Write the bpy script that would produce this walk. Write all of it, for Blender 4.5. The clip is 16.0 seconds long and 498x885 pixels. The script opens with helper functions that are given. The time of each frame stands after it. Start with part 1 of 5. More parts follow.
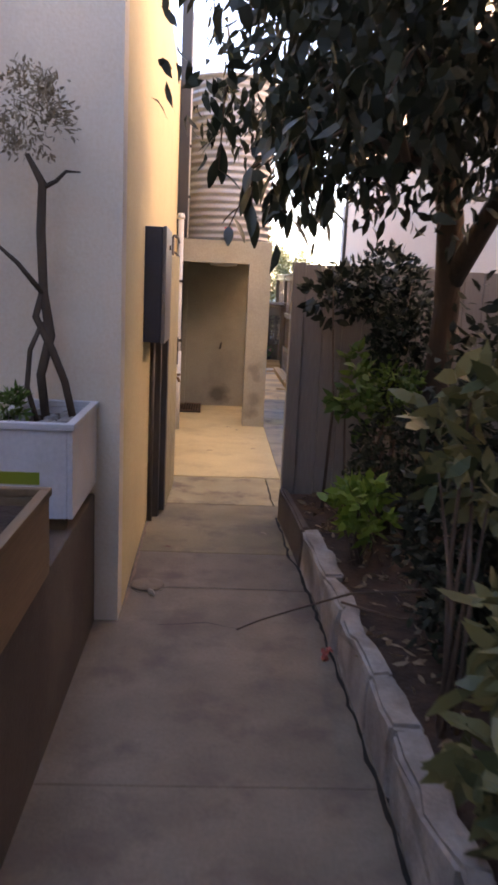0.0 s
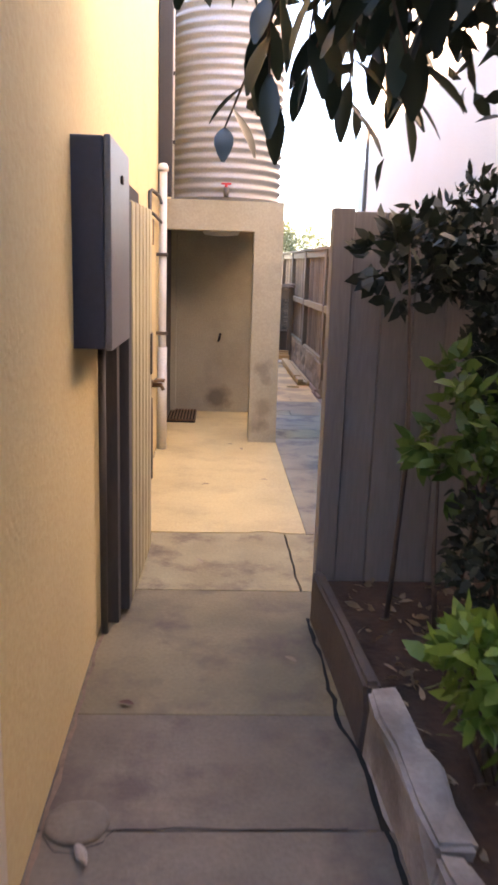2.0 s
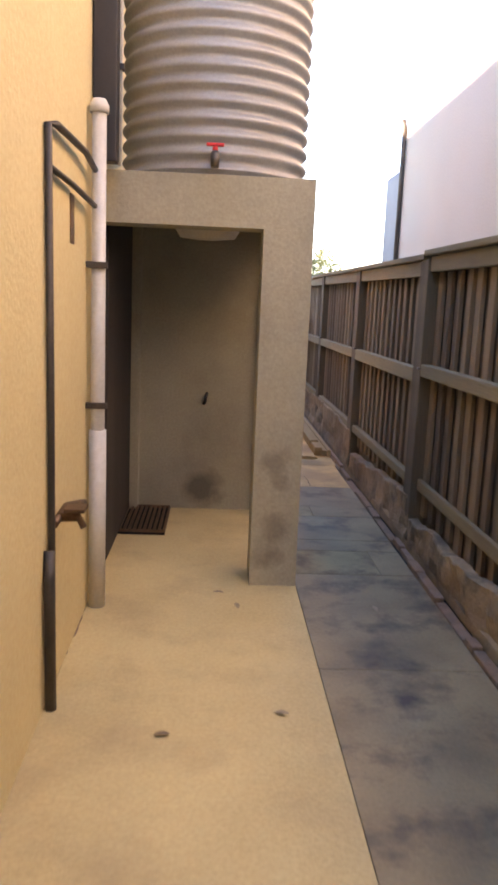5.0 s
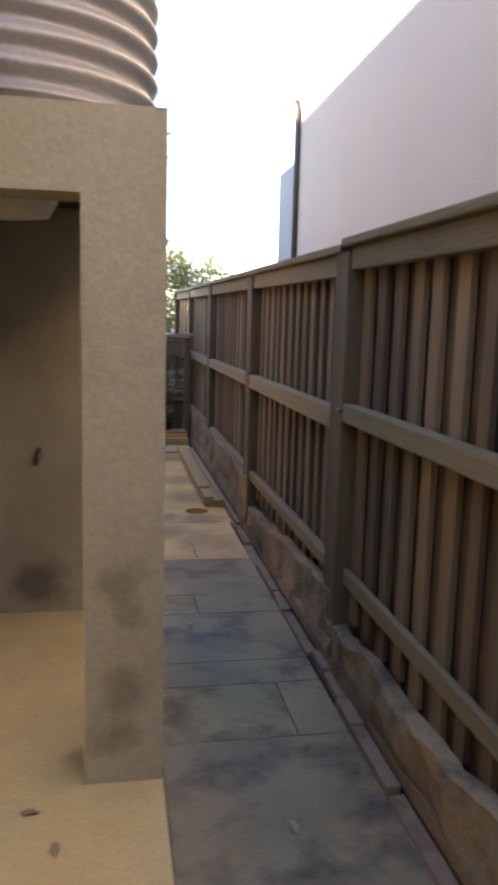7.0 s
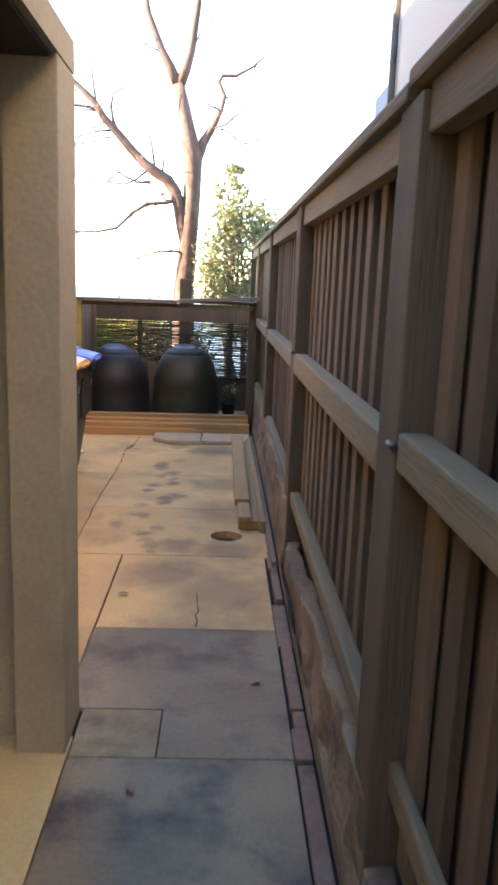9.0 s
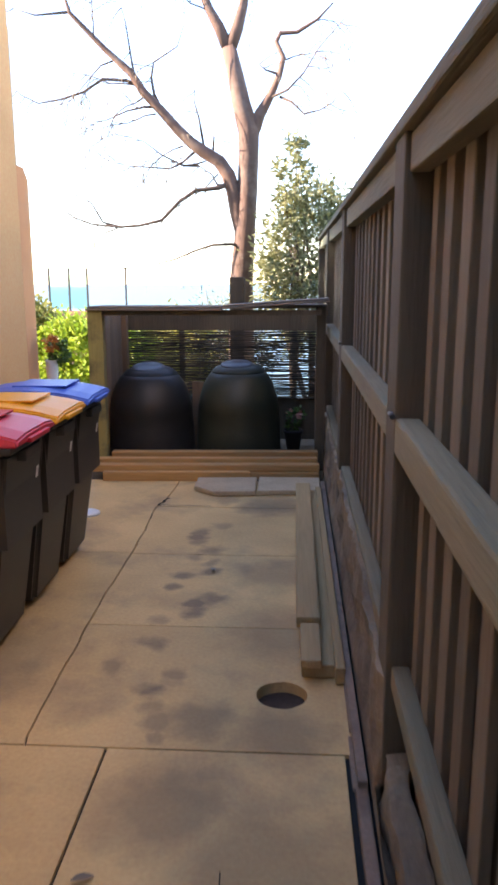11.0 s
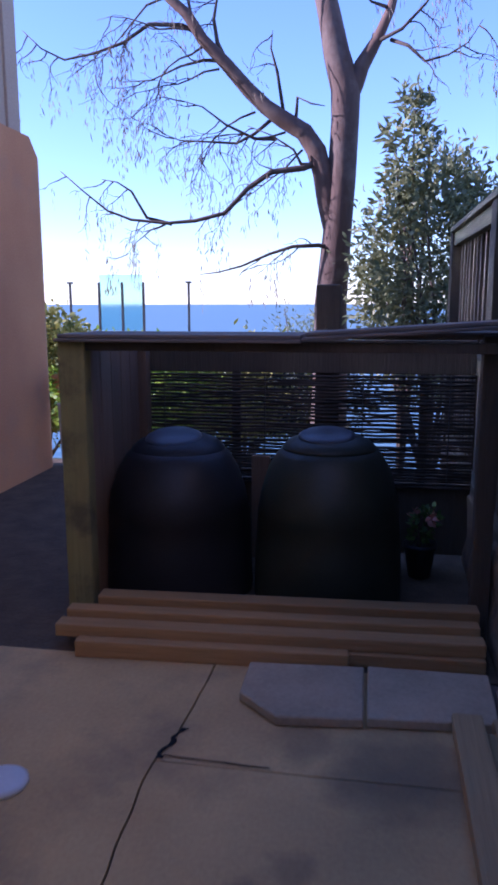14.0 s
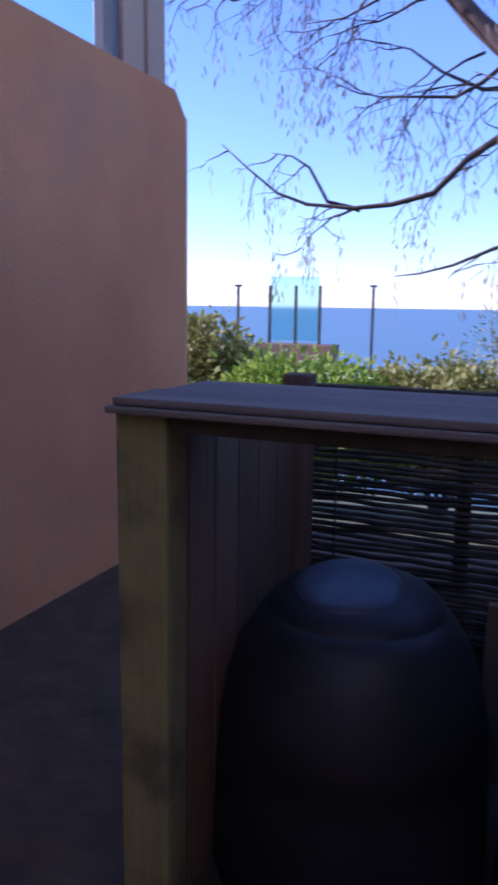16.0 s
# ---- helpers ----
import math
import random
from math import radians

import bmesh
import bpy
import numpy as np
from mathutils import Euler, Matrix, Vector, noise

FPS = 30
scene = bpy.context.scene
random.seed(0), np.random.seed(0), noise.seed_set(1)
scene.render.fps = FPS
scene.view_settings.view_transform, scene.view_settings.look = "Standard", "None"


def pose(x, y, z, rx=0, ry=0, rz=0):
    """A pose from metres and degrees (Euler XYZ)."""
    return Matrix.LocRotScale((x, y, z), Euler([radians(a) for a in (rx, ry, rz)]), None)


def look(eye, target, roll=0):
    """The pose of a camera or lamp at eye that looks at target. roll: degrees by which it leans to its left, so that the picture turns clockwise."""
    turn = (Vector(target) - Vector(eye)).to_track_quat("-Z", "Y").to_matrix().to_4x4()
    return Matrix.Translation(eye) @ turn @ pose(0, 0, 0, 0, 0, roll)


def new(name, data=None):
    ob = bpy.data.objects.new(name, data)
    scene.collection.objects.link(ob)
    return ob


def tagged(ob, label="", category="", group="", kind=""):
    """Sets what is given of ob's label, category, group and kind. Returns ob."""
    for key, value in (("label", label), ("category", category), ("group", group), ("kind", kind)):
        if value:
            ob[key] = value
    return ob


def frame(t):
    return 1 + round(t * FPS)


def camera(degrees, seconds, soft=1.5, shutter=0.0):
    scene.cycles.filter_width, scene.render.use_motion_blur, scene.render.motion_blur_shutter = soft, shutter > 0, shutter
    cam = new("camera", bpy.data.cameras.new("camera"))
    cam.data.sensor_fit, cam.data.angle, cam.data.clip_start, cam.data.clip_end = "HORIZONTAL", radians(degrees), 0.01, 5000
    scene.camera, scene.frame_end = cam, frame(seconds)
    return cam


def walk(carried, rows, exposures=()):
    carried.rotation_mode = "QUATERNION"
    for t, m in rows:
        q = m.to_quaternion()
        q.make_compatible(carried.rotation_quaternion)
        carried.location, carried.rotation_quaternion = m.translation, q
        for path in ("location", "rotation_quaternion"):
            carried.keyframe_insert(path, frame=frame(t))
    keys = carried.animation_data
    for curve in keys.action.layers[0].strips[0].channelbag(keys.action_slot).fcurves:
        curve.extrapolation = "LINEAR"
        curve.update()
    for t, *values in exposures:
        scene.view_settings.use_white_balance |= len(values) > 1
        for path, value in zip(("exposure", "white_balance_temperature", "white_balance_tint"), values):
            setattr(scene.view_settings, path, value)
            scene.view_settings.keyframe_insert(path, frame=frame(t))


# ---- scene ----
cam = camera(36.3, 16.0, 3.0, 0.35)
PATH = [
    (0, (0.349, 1.367, 1.655), (0.444, 3.326, 1.261), 2.7),
    (0.5, (0.339, 1.935, 1.637), (0.39, 3.895, 1.24), 1.0),
    (1, (0.318, 2.439, 1.613), (0.345, 4.394, 1.196), 1.4),
    (1.5, (0.337, 2.962, 1.583), (0.399, 4.911, 1.136), 0.3),
    (2, (0.389, 3.487, 1.576), (0.477, 5.437, 1.143), 1.8),
    (2.5, (0.421, 3.968, 1.563), (0.446, 5.917, 1.117), 1.5),
    (3, (0.505, 4.508, 1.575), (0.479, 6.458, 1.129), 1.1),
    (3.5, (0.519, 4.976, 1.574), (0.48, 6.929, 1.143), 1.2),
    (4, (0.461, 5.486, 1.548), (0.519, 7.442, 1.136), 1.3),
    (4.2, (0.462, 5.708, 1.528), (0.536, 7.664, 1.12), 2.1),
    (6.5, (0.63, 7.753, 1.611), (0.825, 9.729, 1.373), 0.3),
    (7, (0.798, 8.157, 1.573), (1.149, 10.101, 1.263), 1.5),
    (7.5, (1.008, 8.613, 1.569), (1.482, 10.522, 1.211), 2.9),
    (8, (1.202, 9.031, 1.542), (1.517, 10.967, 1.151), 4.0),
    (8.5, (1.322, 9.422, 1.536), (1.469, 11.377, 1.14), 2.6),
    (9, (1.432, 9.859, 1.509), (1.509, 11.818, 1.113), 2.2),
    (11.3, (1.527, 11.965, 1.56), (1.366, 13.915, 1.145), -0.3),
    (11.5, (1.523, 12.137, 1.561), (1.33, 14.087, 1.162), -0.3),
    (12, (1.516, 12.693, 1.544), (1.251, 14.633, 1.135), -0.6),
    (12.5, (1.497, 13.182, 1.521), (1.17, 15.114, 1.12), -0.2),
    (13, (1.409, 13.652, 1.501), (1.036, 15.577, 1.105), -1.0),
    (13.5, (1.341, 14.131, 1.524), (0.99, 16.064, 1.153), -0.2),
    (14, (1.258, 14.618, 1.503), (0.931, 16.557, 1.139), -0.1),
    (14.5, (1.128, 15.186, 1.506), (0.854, 17.134, 1.142), 0.4),
    (15, (1.046, 15.582, 1.553), (0.66, 17.511, 1.19), 0.2),
    (15.5, (0.889, 16.05, 1.561), (0.359, 17.944, 1.2), -0.3),
    (16, (0.725, 16.476, 1.558), (-0.033, 18.292, 1.199), 0.8),
]
EXPOSURES = [(0, 3.55, 9900, 34), (0.5, 4.05, 9700, 32), (1.5, 4.2, 9400, 31), (2.5, 4.05, 9200, 30), (3.2, 4.15, 9200, 29), (4.0, 3.65, 9500, 28), (4.5, 3.55, 9500, 28), (6.5, 3.05, 9200, 24), (7.5, 3.2, 9000, 22), (9, 3.45, 8800, 23), (11.3, 2.6, 7700, 24), (12.0, 1.82, 6400, 30), (12.5, 1.68, 5950, 38), (14, 1.25, 5350, 44), (16, 1.0, 5300, 44)]
walk(cam, [(t, look(eye, target, roll)) for t, eye, target, roll in PATH], EXPOSURES)

# ---- world and sun ----
SUN_TO = Vector((-0.90, -0.15, 0.45)).normalized()
world = bpy.data.worlds.new("world")
scene.world = world
world.use_nodes = True
wn = world.node_tree
sky = wn.nodes.new("ShaderNodeTexSky")
sky.sky_type = "NISHITA"
sky.sun_disc = False
sky.sun_elevation = math.asin(SUN_TO.z)
sky.sun_rotation = math.atan2(SUN_TO.x, SUN_TO.y)
sky.air_density, sky.dust_density, sky.ozone_density = 1.0, 0.1, 5.0
bg = wn.nodes["Background"]
bg.inputs["Strength"].default_value = 0.13
wn.links.new(sky.outputs["Color"], bg.inputs["Color"])

sun = new("sun", bpy.data.lights.new("sun", "SUN"))
sun.matrix_world = look(SUN_TO * 50, (0, 0, 0))
sun.data.energy, sun.data.angle, sun.data.color = 3.6, radians(0.5), (1.0, 0.94, 0.86)


# ---- materials ----
def mat(name, a, b=None, scale=3.0, rough=0.8, bump=0.15, metal=0.0, grain=60.0, stain=None, stain_scale=1.2, stain_amt=0.5, stretch=(1, 1, 1), vary=0.0, spots=(), spot_color=(0.1, 0.08, 0.06)):
    """Two mixed colours at two scales, stains, and fine relief, in object-independent metres."""
    m = bpy.data.materials.new(name)
    m.use_nodes = True
    nt = m.node_tree
    n, l = nt.nodes, nt.links
    p = n["Principled BSDF"]
    geo = n.new("ShaderNodeNewGeometry")
    mp = n.new("ShaderNodeMapping")
    mp.inputs["Scale"].default_value = stretch
    l.new(geo.outputs["Position"], mp.inputs["Vector"])
    n1 = n.new("ShaderNodeTexNoise")
    n1.inputs["Scale"].default_value = scale
    n1.inputs["Detail"].default_value = 6
    l.new(mp.outputs["Vector"], n1.inputs["Vector"])
    r1 = n.new("ShaderNodeValToRGB")
    b = b or tuple(c * 0.8 for c in a)
    r1.color_ramp.elements[0].position, r1.color_ramp.elements[0].color = 0.33, (*b, 1)
    r1.color_ramp.elements[1].position, r1.color_ramp.elements[1].color = 0.67, (*a, 1)
    l.new(n1.outputs["Fac"], r1.inputs["Fac"])
    n2 = n.new("ShaderNodeTexNoise")
    n2.inputs["Scale"].default_value = grain
    n2.inputs["Detail"].default_value = 5
    l.new(mp.outputs["Vector"], n2.inputs["Vector"])
    mx = n.new("ShaderNodeMix")
    mx.data_type, mx.blend_type = "RGBA", "OVERLAY"
    mx.inputs["Factor"].default_value = 0.22
    l.new(r1.outputs["Color"], mx.inputs[6])
    l.new(n2.outputs["Fac"], mx.inputs[7])
    out = mx.outputs[2]
    if stain:
        n3 = n.new("ShaderNodeTexNoise")
        n3.inputs["Scale"].default_value = stain_scale
        n3.inputs["Detail"].default_value = 7
        n3.inputs["Roughness"].default_value = 0.62
        l.new(geo.outputs["Position"], n3.inputs["Vector"])
        r3 = n.new("ShaderNodeValToRGB")
        r3.color_ramp.elements[0].position, r3.color_ramp.elements[0].color = 0.5, (0, 0, 0, 1)
        r3.color_ramp.elements[1].position, r3.color_ramp.elements[1].color = 0.66, (stain_amt,) * 3 + (1,)
        l.new(n3.outputs["Fac"], r3.inputs["Fac"])
        m3 = n.new("ShaderNodeMix")
        m3.data_type = "RGBA"
        l.new(r3.outputs["Color"], m3.inputs["Factor"])
        l.new(out, m3.inputs[6])
        m3.inputs[7].default_value = (*stain, 1)
        out = m3.outputs[2]
    if spots:
        n4 = n.new("ShaderNodeTexNoise")
        n4.inputs["Scale"].default_value = 8
        n4.inputs["Detail"].default_value = 4
        l.new(geo.outputs["Position"], n4.inputs["Vector"])
        wob = n.new("ShaderNodeMath")
        wob.operation, wob.inputs[1].default_value = "MULTIPLY", 0.20
        l.new(n4.outputs["Fac"], wob.inputs[0])
        total = None
        for sx, sy, sz, sr, amt in spots:
            dn = n.new("ShaderNodeVectorMath")
            dn.operation, dn.inputs[1].default_value = "DISTANCE", (sx, sy, sz)
            l.new(geo.outputs["Position"], dn.inputs[0])
            ad = n.new("ShaderNodeMath")
            ad.operation = "ADD"
            l.new(dn.outputs["Value"], ad.inputs[0])
            l.new(wob.outputs[0], ad.inputs[1])
            mr = n.new("ShaderNodeMapRange")
            mr.inputs["From Min"].default_value, mr.inputs["From Max"].default_value = sr * 0.6 + 0.09, sr * 1.35 + 0.10
            mr.inputs["To Min"].default_value, mr.inputs["To Max"].default_value = amt, 0.0
            l.new(ad.outputs[0], mr.inputs["Value"])
            if total is None:
                total = mr.outputs["Result"]
            else:
                mxn = n.new("ShaderNodeMath")
                mxn.operation = "MAXIMUM"
                l.new(total, mxn.inputs[0])
                l.new(mr.outputs["Result"], mxn.inputs[1])
                total = mxn.outputs[0]
        m4 = n.new("ShaderNodeMix")
        m4.data_type = "RGBA"
        l.new(total, m4.inputs["Factor"])
        l.new(out, m4.inputs[6])
        m4.inputs[7].default_value = (*spot_color, 1)
        out = m4.outputs[2]
    if vary:
        oi = n.new("ShaderNodeObjectInfo")
        mr = n.new("ShaderNodeMapRange")
        mr.inputs["To Min"].default_value, mr.inputs["To Max"].default_value = 1 - vary, 1 + vary
        l.new(oi.outputs["Random"], mr.inputs["Value"])
        hs = n.new("ShaderNodeHueSaturation")
        l.new(mr.outputs["Result"], hs.inputs["Value"])
        l.new(out, hs.inputs["Color"])
        out = hs.outputs["Color"]
    l.new(out, p.inputs["Base Color"])
    p.inputs["Roughness"].default_value, p.inputs["Metallic"].default_value = rough, metal
    bp = n.new("ShaderNodeBump")
    bp.inputs["Strength"].default_value, bp.inputs["Distance"].default_value = bump, 0.01
    l.new(n2.outputs["Fac"], bp.inputs["Height"])
    l.new(bp.outputs["Normal"], p.inputs["Normal"])
    return m


def leafmat(name, a, b, rough=0.45, trans=0.25):
    m = bpy.data.materials.new(name)
    m.use_nodes = True
    n, l = m.node_tree.nodes, m.node_tree.links
    p = n["Principled BSDF"]
    g = n.new("ShaderNodeNewGeometry")
    oi = n.new("ShaderNodeObjectInfo")
    ad = n.new("ShaderNodeMath")
    ad.operation = "ADD"
    fr = n.new("ShaderNodeMath")
    fr.operation = "FRACT"
    l.new(g.outputs["Random Per Island"], ad.inputs[0])
    l.new(oi.outputs["Random"], ad.inputs[1])
    l.new(ad.outputs[0], fr.inputs[0])
    r = n.new("ShaderNodeValToRGB")
    r.color_ramp.elements[0].color, r.color_ramp.elements[1].color = (*a, 1), (*b, 1)
    l.new(fr.outputs[0], r.inputs["Fac"])
    l.new(r.outputs["Color"], p.inputs["Base Color"])
    p.inputs["Roughness"].default_value = rough
    tr = n.new("ShaderNodeBsdfTranslucent")
    l.new(r.outputs["Color"], tr.inputs["Color"])
    ms = n.new("ShaderNodeMixShader")
    ms.inputs["Fac"].default_value = trans
    l.new(p.outputs["BSDF"], ms.inputs[1])
    l.new(tr.outputs["BSDF"], ms.inputs[2])
    l.new(ms.outputs["Shader"], n["Material Output"].inputs["Surface"])
    return m


def glassmat(name, color, rough=0.02):
    m = bpy.data.materials.new(name)
    m.use_nodes = True
    p = m.node_tree.nodes["Principled BSDF"]
    p.inputs["Base Color"].default_value = (*color, 1)
    p.inputs["Transmission Weight"].default_value = 1.0
    p.inputs["Roughness"].default_value = rough
    p.inputs["IOR"].default_value = 1.1
    return m


rs_ = random.Random(2)
WET = [(0.86 + 0.03 * (i % 4) + rs_.uniform(-0.12, 0.2), 14.02 + i * 0.115 + rs_.uniform(-0.05, 0.05), 0, rs_.uniform(0.03, 0.075), rs_.uniform(0.35, 0.7)) for i in range(22)]
WET += [(1.2, 14.2, 0, 0.13, 0.5), (1.38, 16.9, 0, 0.24, 0.55), (1.45, 15.6, 0, 0.22, 0.4), (1.5, 14.9, 0, 0.25, 0.45), (1.15, 13.7, 0, 0.2, 0.5), (1.45, 13.5, 0, 0.25, 0.4), (0.3, 14.6, 0, 0.3, 0.35), (0.45, 13.6, 0, 0.25, 0.35), (1.05, 17.0, 0, 0.12, 0.4), (1.5, 14.1, 0, 0.16, 0.5)]
M_CONC = mat("old_concrete", (0.221, 0.181, 0.138), (0.142, 0.116, 0.089), 2.5, 0.85, 0.3, stain=(0.12, 0.09, 0.075), stain_scale=2.8, stain_amt=0.9, vary=0.08)
M_CONC_G = mat("grey_concrete", (0.310, 0.252, 0.165), (0.205, 0.164, 0.109), 1.9, 0.8, 0.25, stain=(0.10, 0.075, 0.058), stain_scale=2.4, stain_amt=0.8, vary=0.06)
M_CONC_B = mat("brown_concrete", (0.69, 0.45, 0.195), (0.54, 0.345, 0.15), 2.0, 0.8, 0.3, stain=(0.16, 0.12, 0.085), stain_scale=1.5, stain_amt=0.45, vary=0.05, spots=WET, spot_color=(0.13, 0.095, 0.065))
M_CONC_W = mat("beige_concrete", (0.390, 0.329, 0.194), (0.266, 0.222, 0.131), 2.4, 0.85, 0.3, stain=(0.15, 0.11, 0.08), stain_scale=3.2, stain_amt=0.9, vary=0.05)
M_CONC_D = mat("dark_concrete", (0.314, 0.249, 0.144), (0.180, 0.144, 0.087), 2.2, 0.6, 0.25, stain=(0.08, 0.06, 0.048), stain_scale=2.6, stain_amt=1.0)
M_CONC_M = mat("mid_concrete", (0.249, 0.206, 0.124), (0.165, 0.138, 0.085), 2.4, 0.85, 0.3, stain=(0.13, 0.096, 0.073), stain_scale=3.0, stain_amt=0.9, vary=0.03)
M_EDGE = mat("brown_edge_stone", (0.30, 0.205, 0.145), (0.17, 0.115, 0.085), 5.0, 0.85, 0.4, stain=(0.09, 0.065, 0.05), stain_scale=5.0, stain_amt=0.7)
M_CONC_Y = mat("cream_concrete", (0.631, 0.510, 0.274), (0.530, 0.420, 0.221), 1.6, 0.8, 0.25, stain=(0.34, 0.26, 0.16), stain_scale=2.4, stain_amt=0.35)
M_YELLOW = mat("yellow_render", (0.74, 0.6, 0.33), (0.69, 0.55, 0.295), 1.5, 0.9, 0.3, grain=45)
M_TAN = mat("tan_render", (0.88, 0.54, 0.25), (0.80, 0.47, 0.21), 1.2, 0.9, 0.3, grain=45)
M_ORANGE = mat("terracotta_render", (0.80, 0.36, 0.155), (0.68, 0.28, 0.12), 1.0, 0.9, 0.3, stain=(0.50, 0.28, 0.17), stain_scale=0.9, stain_amt=0.5)
M_WHITE = mat("pale_render", (0.783, 0.679, 0.554), (0.721, 0.621, 0.506), 1.8, 0.9, 0.25, stain=(0.42, 0.38, 0.33), stain_scale=1.1, stain_amt=0.3)
M_STAND = mat("grey_render", (0.413, 0.372, 0.271), (0.350, 0.316, 0.228), 1.6, 0.85, 0.2, stain=(0.20, 0.17, 0.14), stain_scale=2.0, stain_amt=0.3, spots=[(0.40, 12.20, 0.15, 0.13, 0.75), (0.47, 12.20, 0.13, 0.09, 0.6), (0.83, 10.59, 0.72, 0.07, 0.45), (0.86, 10.59, 0.60, 0.05, 0.4), (0.84, 10.59, 0.33, 0.09, 0.5), (0.80, 10.59, 0.18, 0.07, 0.5)], spot_color=(0.09, 0.075, 0.06))
M_NEIGH = mat("beige_render", (0.562, 0.475, 0.388), (0.520, 0.440, 0.359), 0.7, 0.9, 0.12, stain=(0.50, 0.45, 0.40), stain_scale=0.5, stain_amt=0.4)
M_DADO = mat("plinth_render", (0.105, 0.083, 0.071), (0.071, 0.056, 0.049), 2.0, 0.9, 0.3, stain=(0.16, 0.13, 0.11), stain_scale=1.2, stain_amt=0.5)
M_FENCE = mat("weathered_paling", (0.219, 0.162, 0.102), (0.098, 0.068, 0.044), 3.0, 0.85, 0.5, grain=90, stretch=(1, 1, 0.06), vary=0.2)
M_RAIL = mat("weathered_rail", (0.251, 0.211, 0.125), (0.139, 0.113, 0.070), 3.0, 0.85, 0.5, grain=90, stretch=(1, 0.06, 1), stain=(0.17, 0.16, 0.09), stain_scale=3, stain_amt=0.3, vary=0.12)
M_POST = mat("dark_post_timber", (0.135, 0.100, 0.061), (0.071, 0.053, 0.035), 3.0, 0.85, 0.5, grain=90, stretch=(1, 1, 0.06), vary=0.12)
M_PLINTH = mat("mossy_plinth", (0.300, 0.224, 0.140), (0.128, 0.094, 0.062), 3.0, 0.9, 0.8, stain=(0.08, 0.065, 0.05), stain_scale=4.0, stain_amt=0.8, stretch=(1, 0.5, 1))
M_SLEEPER = mat("old_sleeper", (0.58, 0.38, 0.175), (0.32, 0.21, 0.1), 3.0, 0.85, 0.5, grain=80, stretch=(1, 0.05, 1), vary=0.15)
M_SLEEPER_X = mat("reddish_sleeper", (0.512, 0.282, 0.108), (0.293, 0.158, 0.064), 3.0, 0.85, 0.5, grain=80, stretch=(0.05, 1, 1), vary=0.2)
M_GREENPOST = mat("mossy_post", (0.408, 0.346, 0.120), (0.245, 0.194, 0.080), 3.0, 0.85, 0.5, grain=80, stretch=(1, 1, 0.05), stain=(0.10, 0.08, 0.05), stain_scale=4, stain_amt=0.7)
M_BOARD = mat("brown_board", (0.288, 0.171, 0.099), (0.180, 0.108, 0.066), 3.0, 0.85, 0.5, grain=80, stretch=(1, 1, 0.05), vary=0.15)
M_TOPB = mat("grey_top_board", (0.30, 0.235, 0.18), (0.15, 0.118, 0.09), 2.5, 0.8, 0.4, grain=80, stretch=(0.06, 1, 1))
M_REED = mat("dark_reed", (0.085, 0.062, 0.042), (0.035, 0.027, 0.02), 8.0, 0.8, 0.3, vary=0.3)
M_GATE = mat("grey_gate_paint", (0.55, 0.485, 0.3), (0.48, 0.42, 0.255), 2.0, 0.6, 0.15, grain=80, stretch=(1, 1, 0.1), stain=(0.33, 0.28, 0.22), stain_scale=1.5, stain_amt=0.5)
M_PANEL = mat("taupe_panel_paint", (0.252, 0.225, 0.204), (0.204, 0.185, 0.171), 2.0, 0.6, 0.15, grain=80, stretch=(1, 1, 0.1))
M_DARKP = mat("dark_grey_paint", (0.10, 0.095, 0.095), (0.07, 0.066, 0.066), 2.0, 0.6, 0.2, stretch=(1, 1, 0.2))
M_BOX = mat("charcoal_box_paint", (0.038, 0.052, 0.082), (0.03, 0.042, 0.068), 2.0, 0.5, 0.08)
M_BOXD = mat("grey_box_door", (0.20, 0.205, 0.22), (0.17, 0.175, 0.19), 1.5, 0.35, 0.05)
M_TANK = mat("corrugated_zinc", (0.4, 0.395, 0.38), (0.325, 0.32, 0.305), 2.0, 0.45, 0.08, metal=0.2, stain=(0.30, 0.26, 0.22), stain_scale=2.5, stain_amt=0.4)
M_PVC = mat("white_pvc", (0.66, 0.64, 0.60), (0.58, 0.56, 0.52), 3.0, 0.4, 0.05, stain=(0.40, 0.36, 0.30), stain_scale=3, stain_amt=0.4)
M_STEEL = mat("dark_steel", (0.10, 0.09, 0.08), (0.07, 0.06, 0.055), 6.0, 0.5, 0.2, metal=0.6)
M_COPPER = mat("copper_pipe", (0.24, 0.14, 0.08), (0.14, 0.09, 0.06), 8.0, 0.45, 0.2, metal=0.7)
M_GUTTER = mat("bronze_downpipe", (0.027, 0.021, 0.020), (0.020, 0.017, 0.016), 4.0, 0.5, 0.1)
M_RED = mat("red_plastic", (0.65, 0.03, 0.03), (0.55, 0.025, 0.03), 4, 0.45, 0.05)
M_BIN = mat("dark_green_plastic", (0.039, 0.034, 0.029), (0.030, 0.025, 0.022), 3, 0.45, 0.12, grain=120)
M_BINRED = mat("red_lid_plastic", (0.60, 0.03, 0.05), (0.52, 0.025, 0.04), 2, 0.4, 0.06, grain=120)
M_BINYEL = mat("yellow_lid_plastic", (0.85, 0.37, 0.012), (0.76, 0.32, 0.012), 2, 0.4, 0.06, grain=120)
M_BINBLU = mat("blue_lid_plastic", (0.04, 0.12, 0.55), (0.035, 0.10, 0.46), 2, 0.4, 0.06, grain=120)
M_STRIP = mat("white_sticker", (0.75, 0.75, 0.75), (0.68, 0.68, 0.68), 5, 0.4, 0.02)
M_COMP = mat("green_black_plastic", (0.040, 0.044, 0.028), (0.028, 0.031, 0.02), 3, 0.5, 0.1)
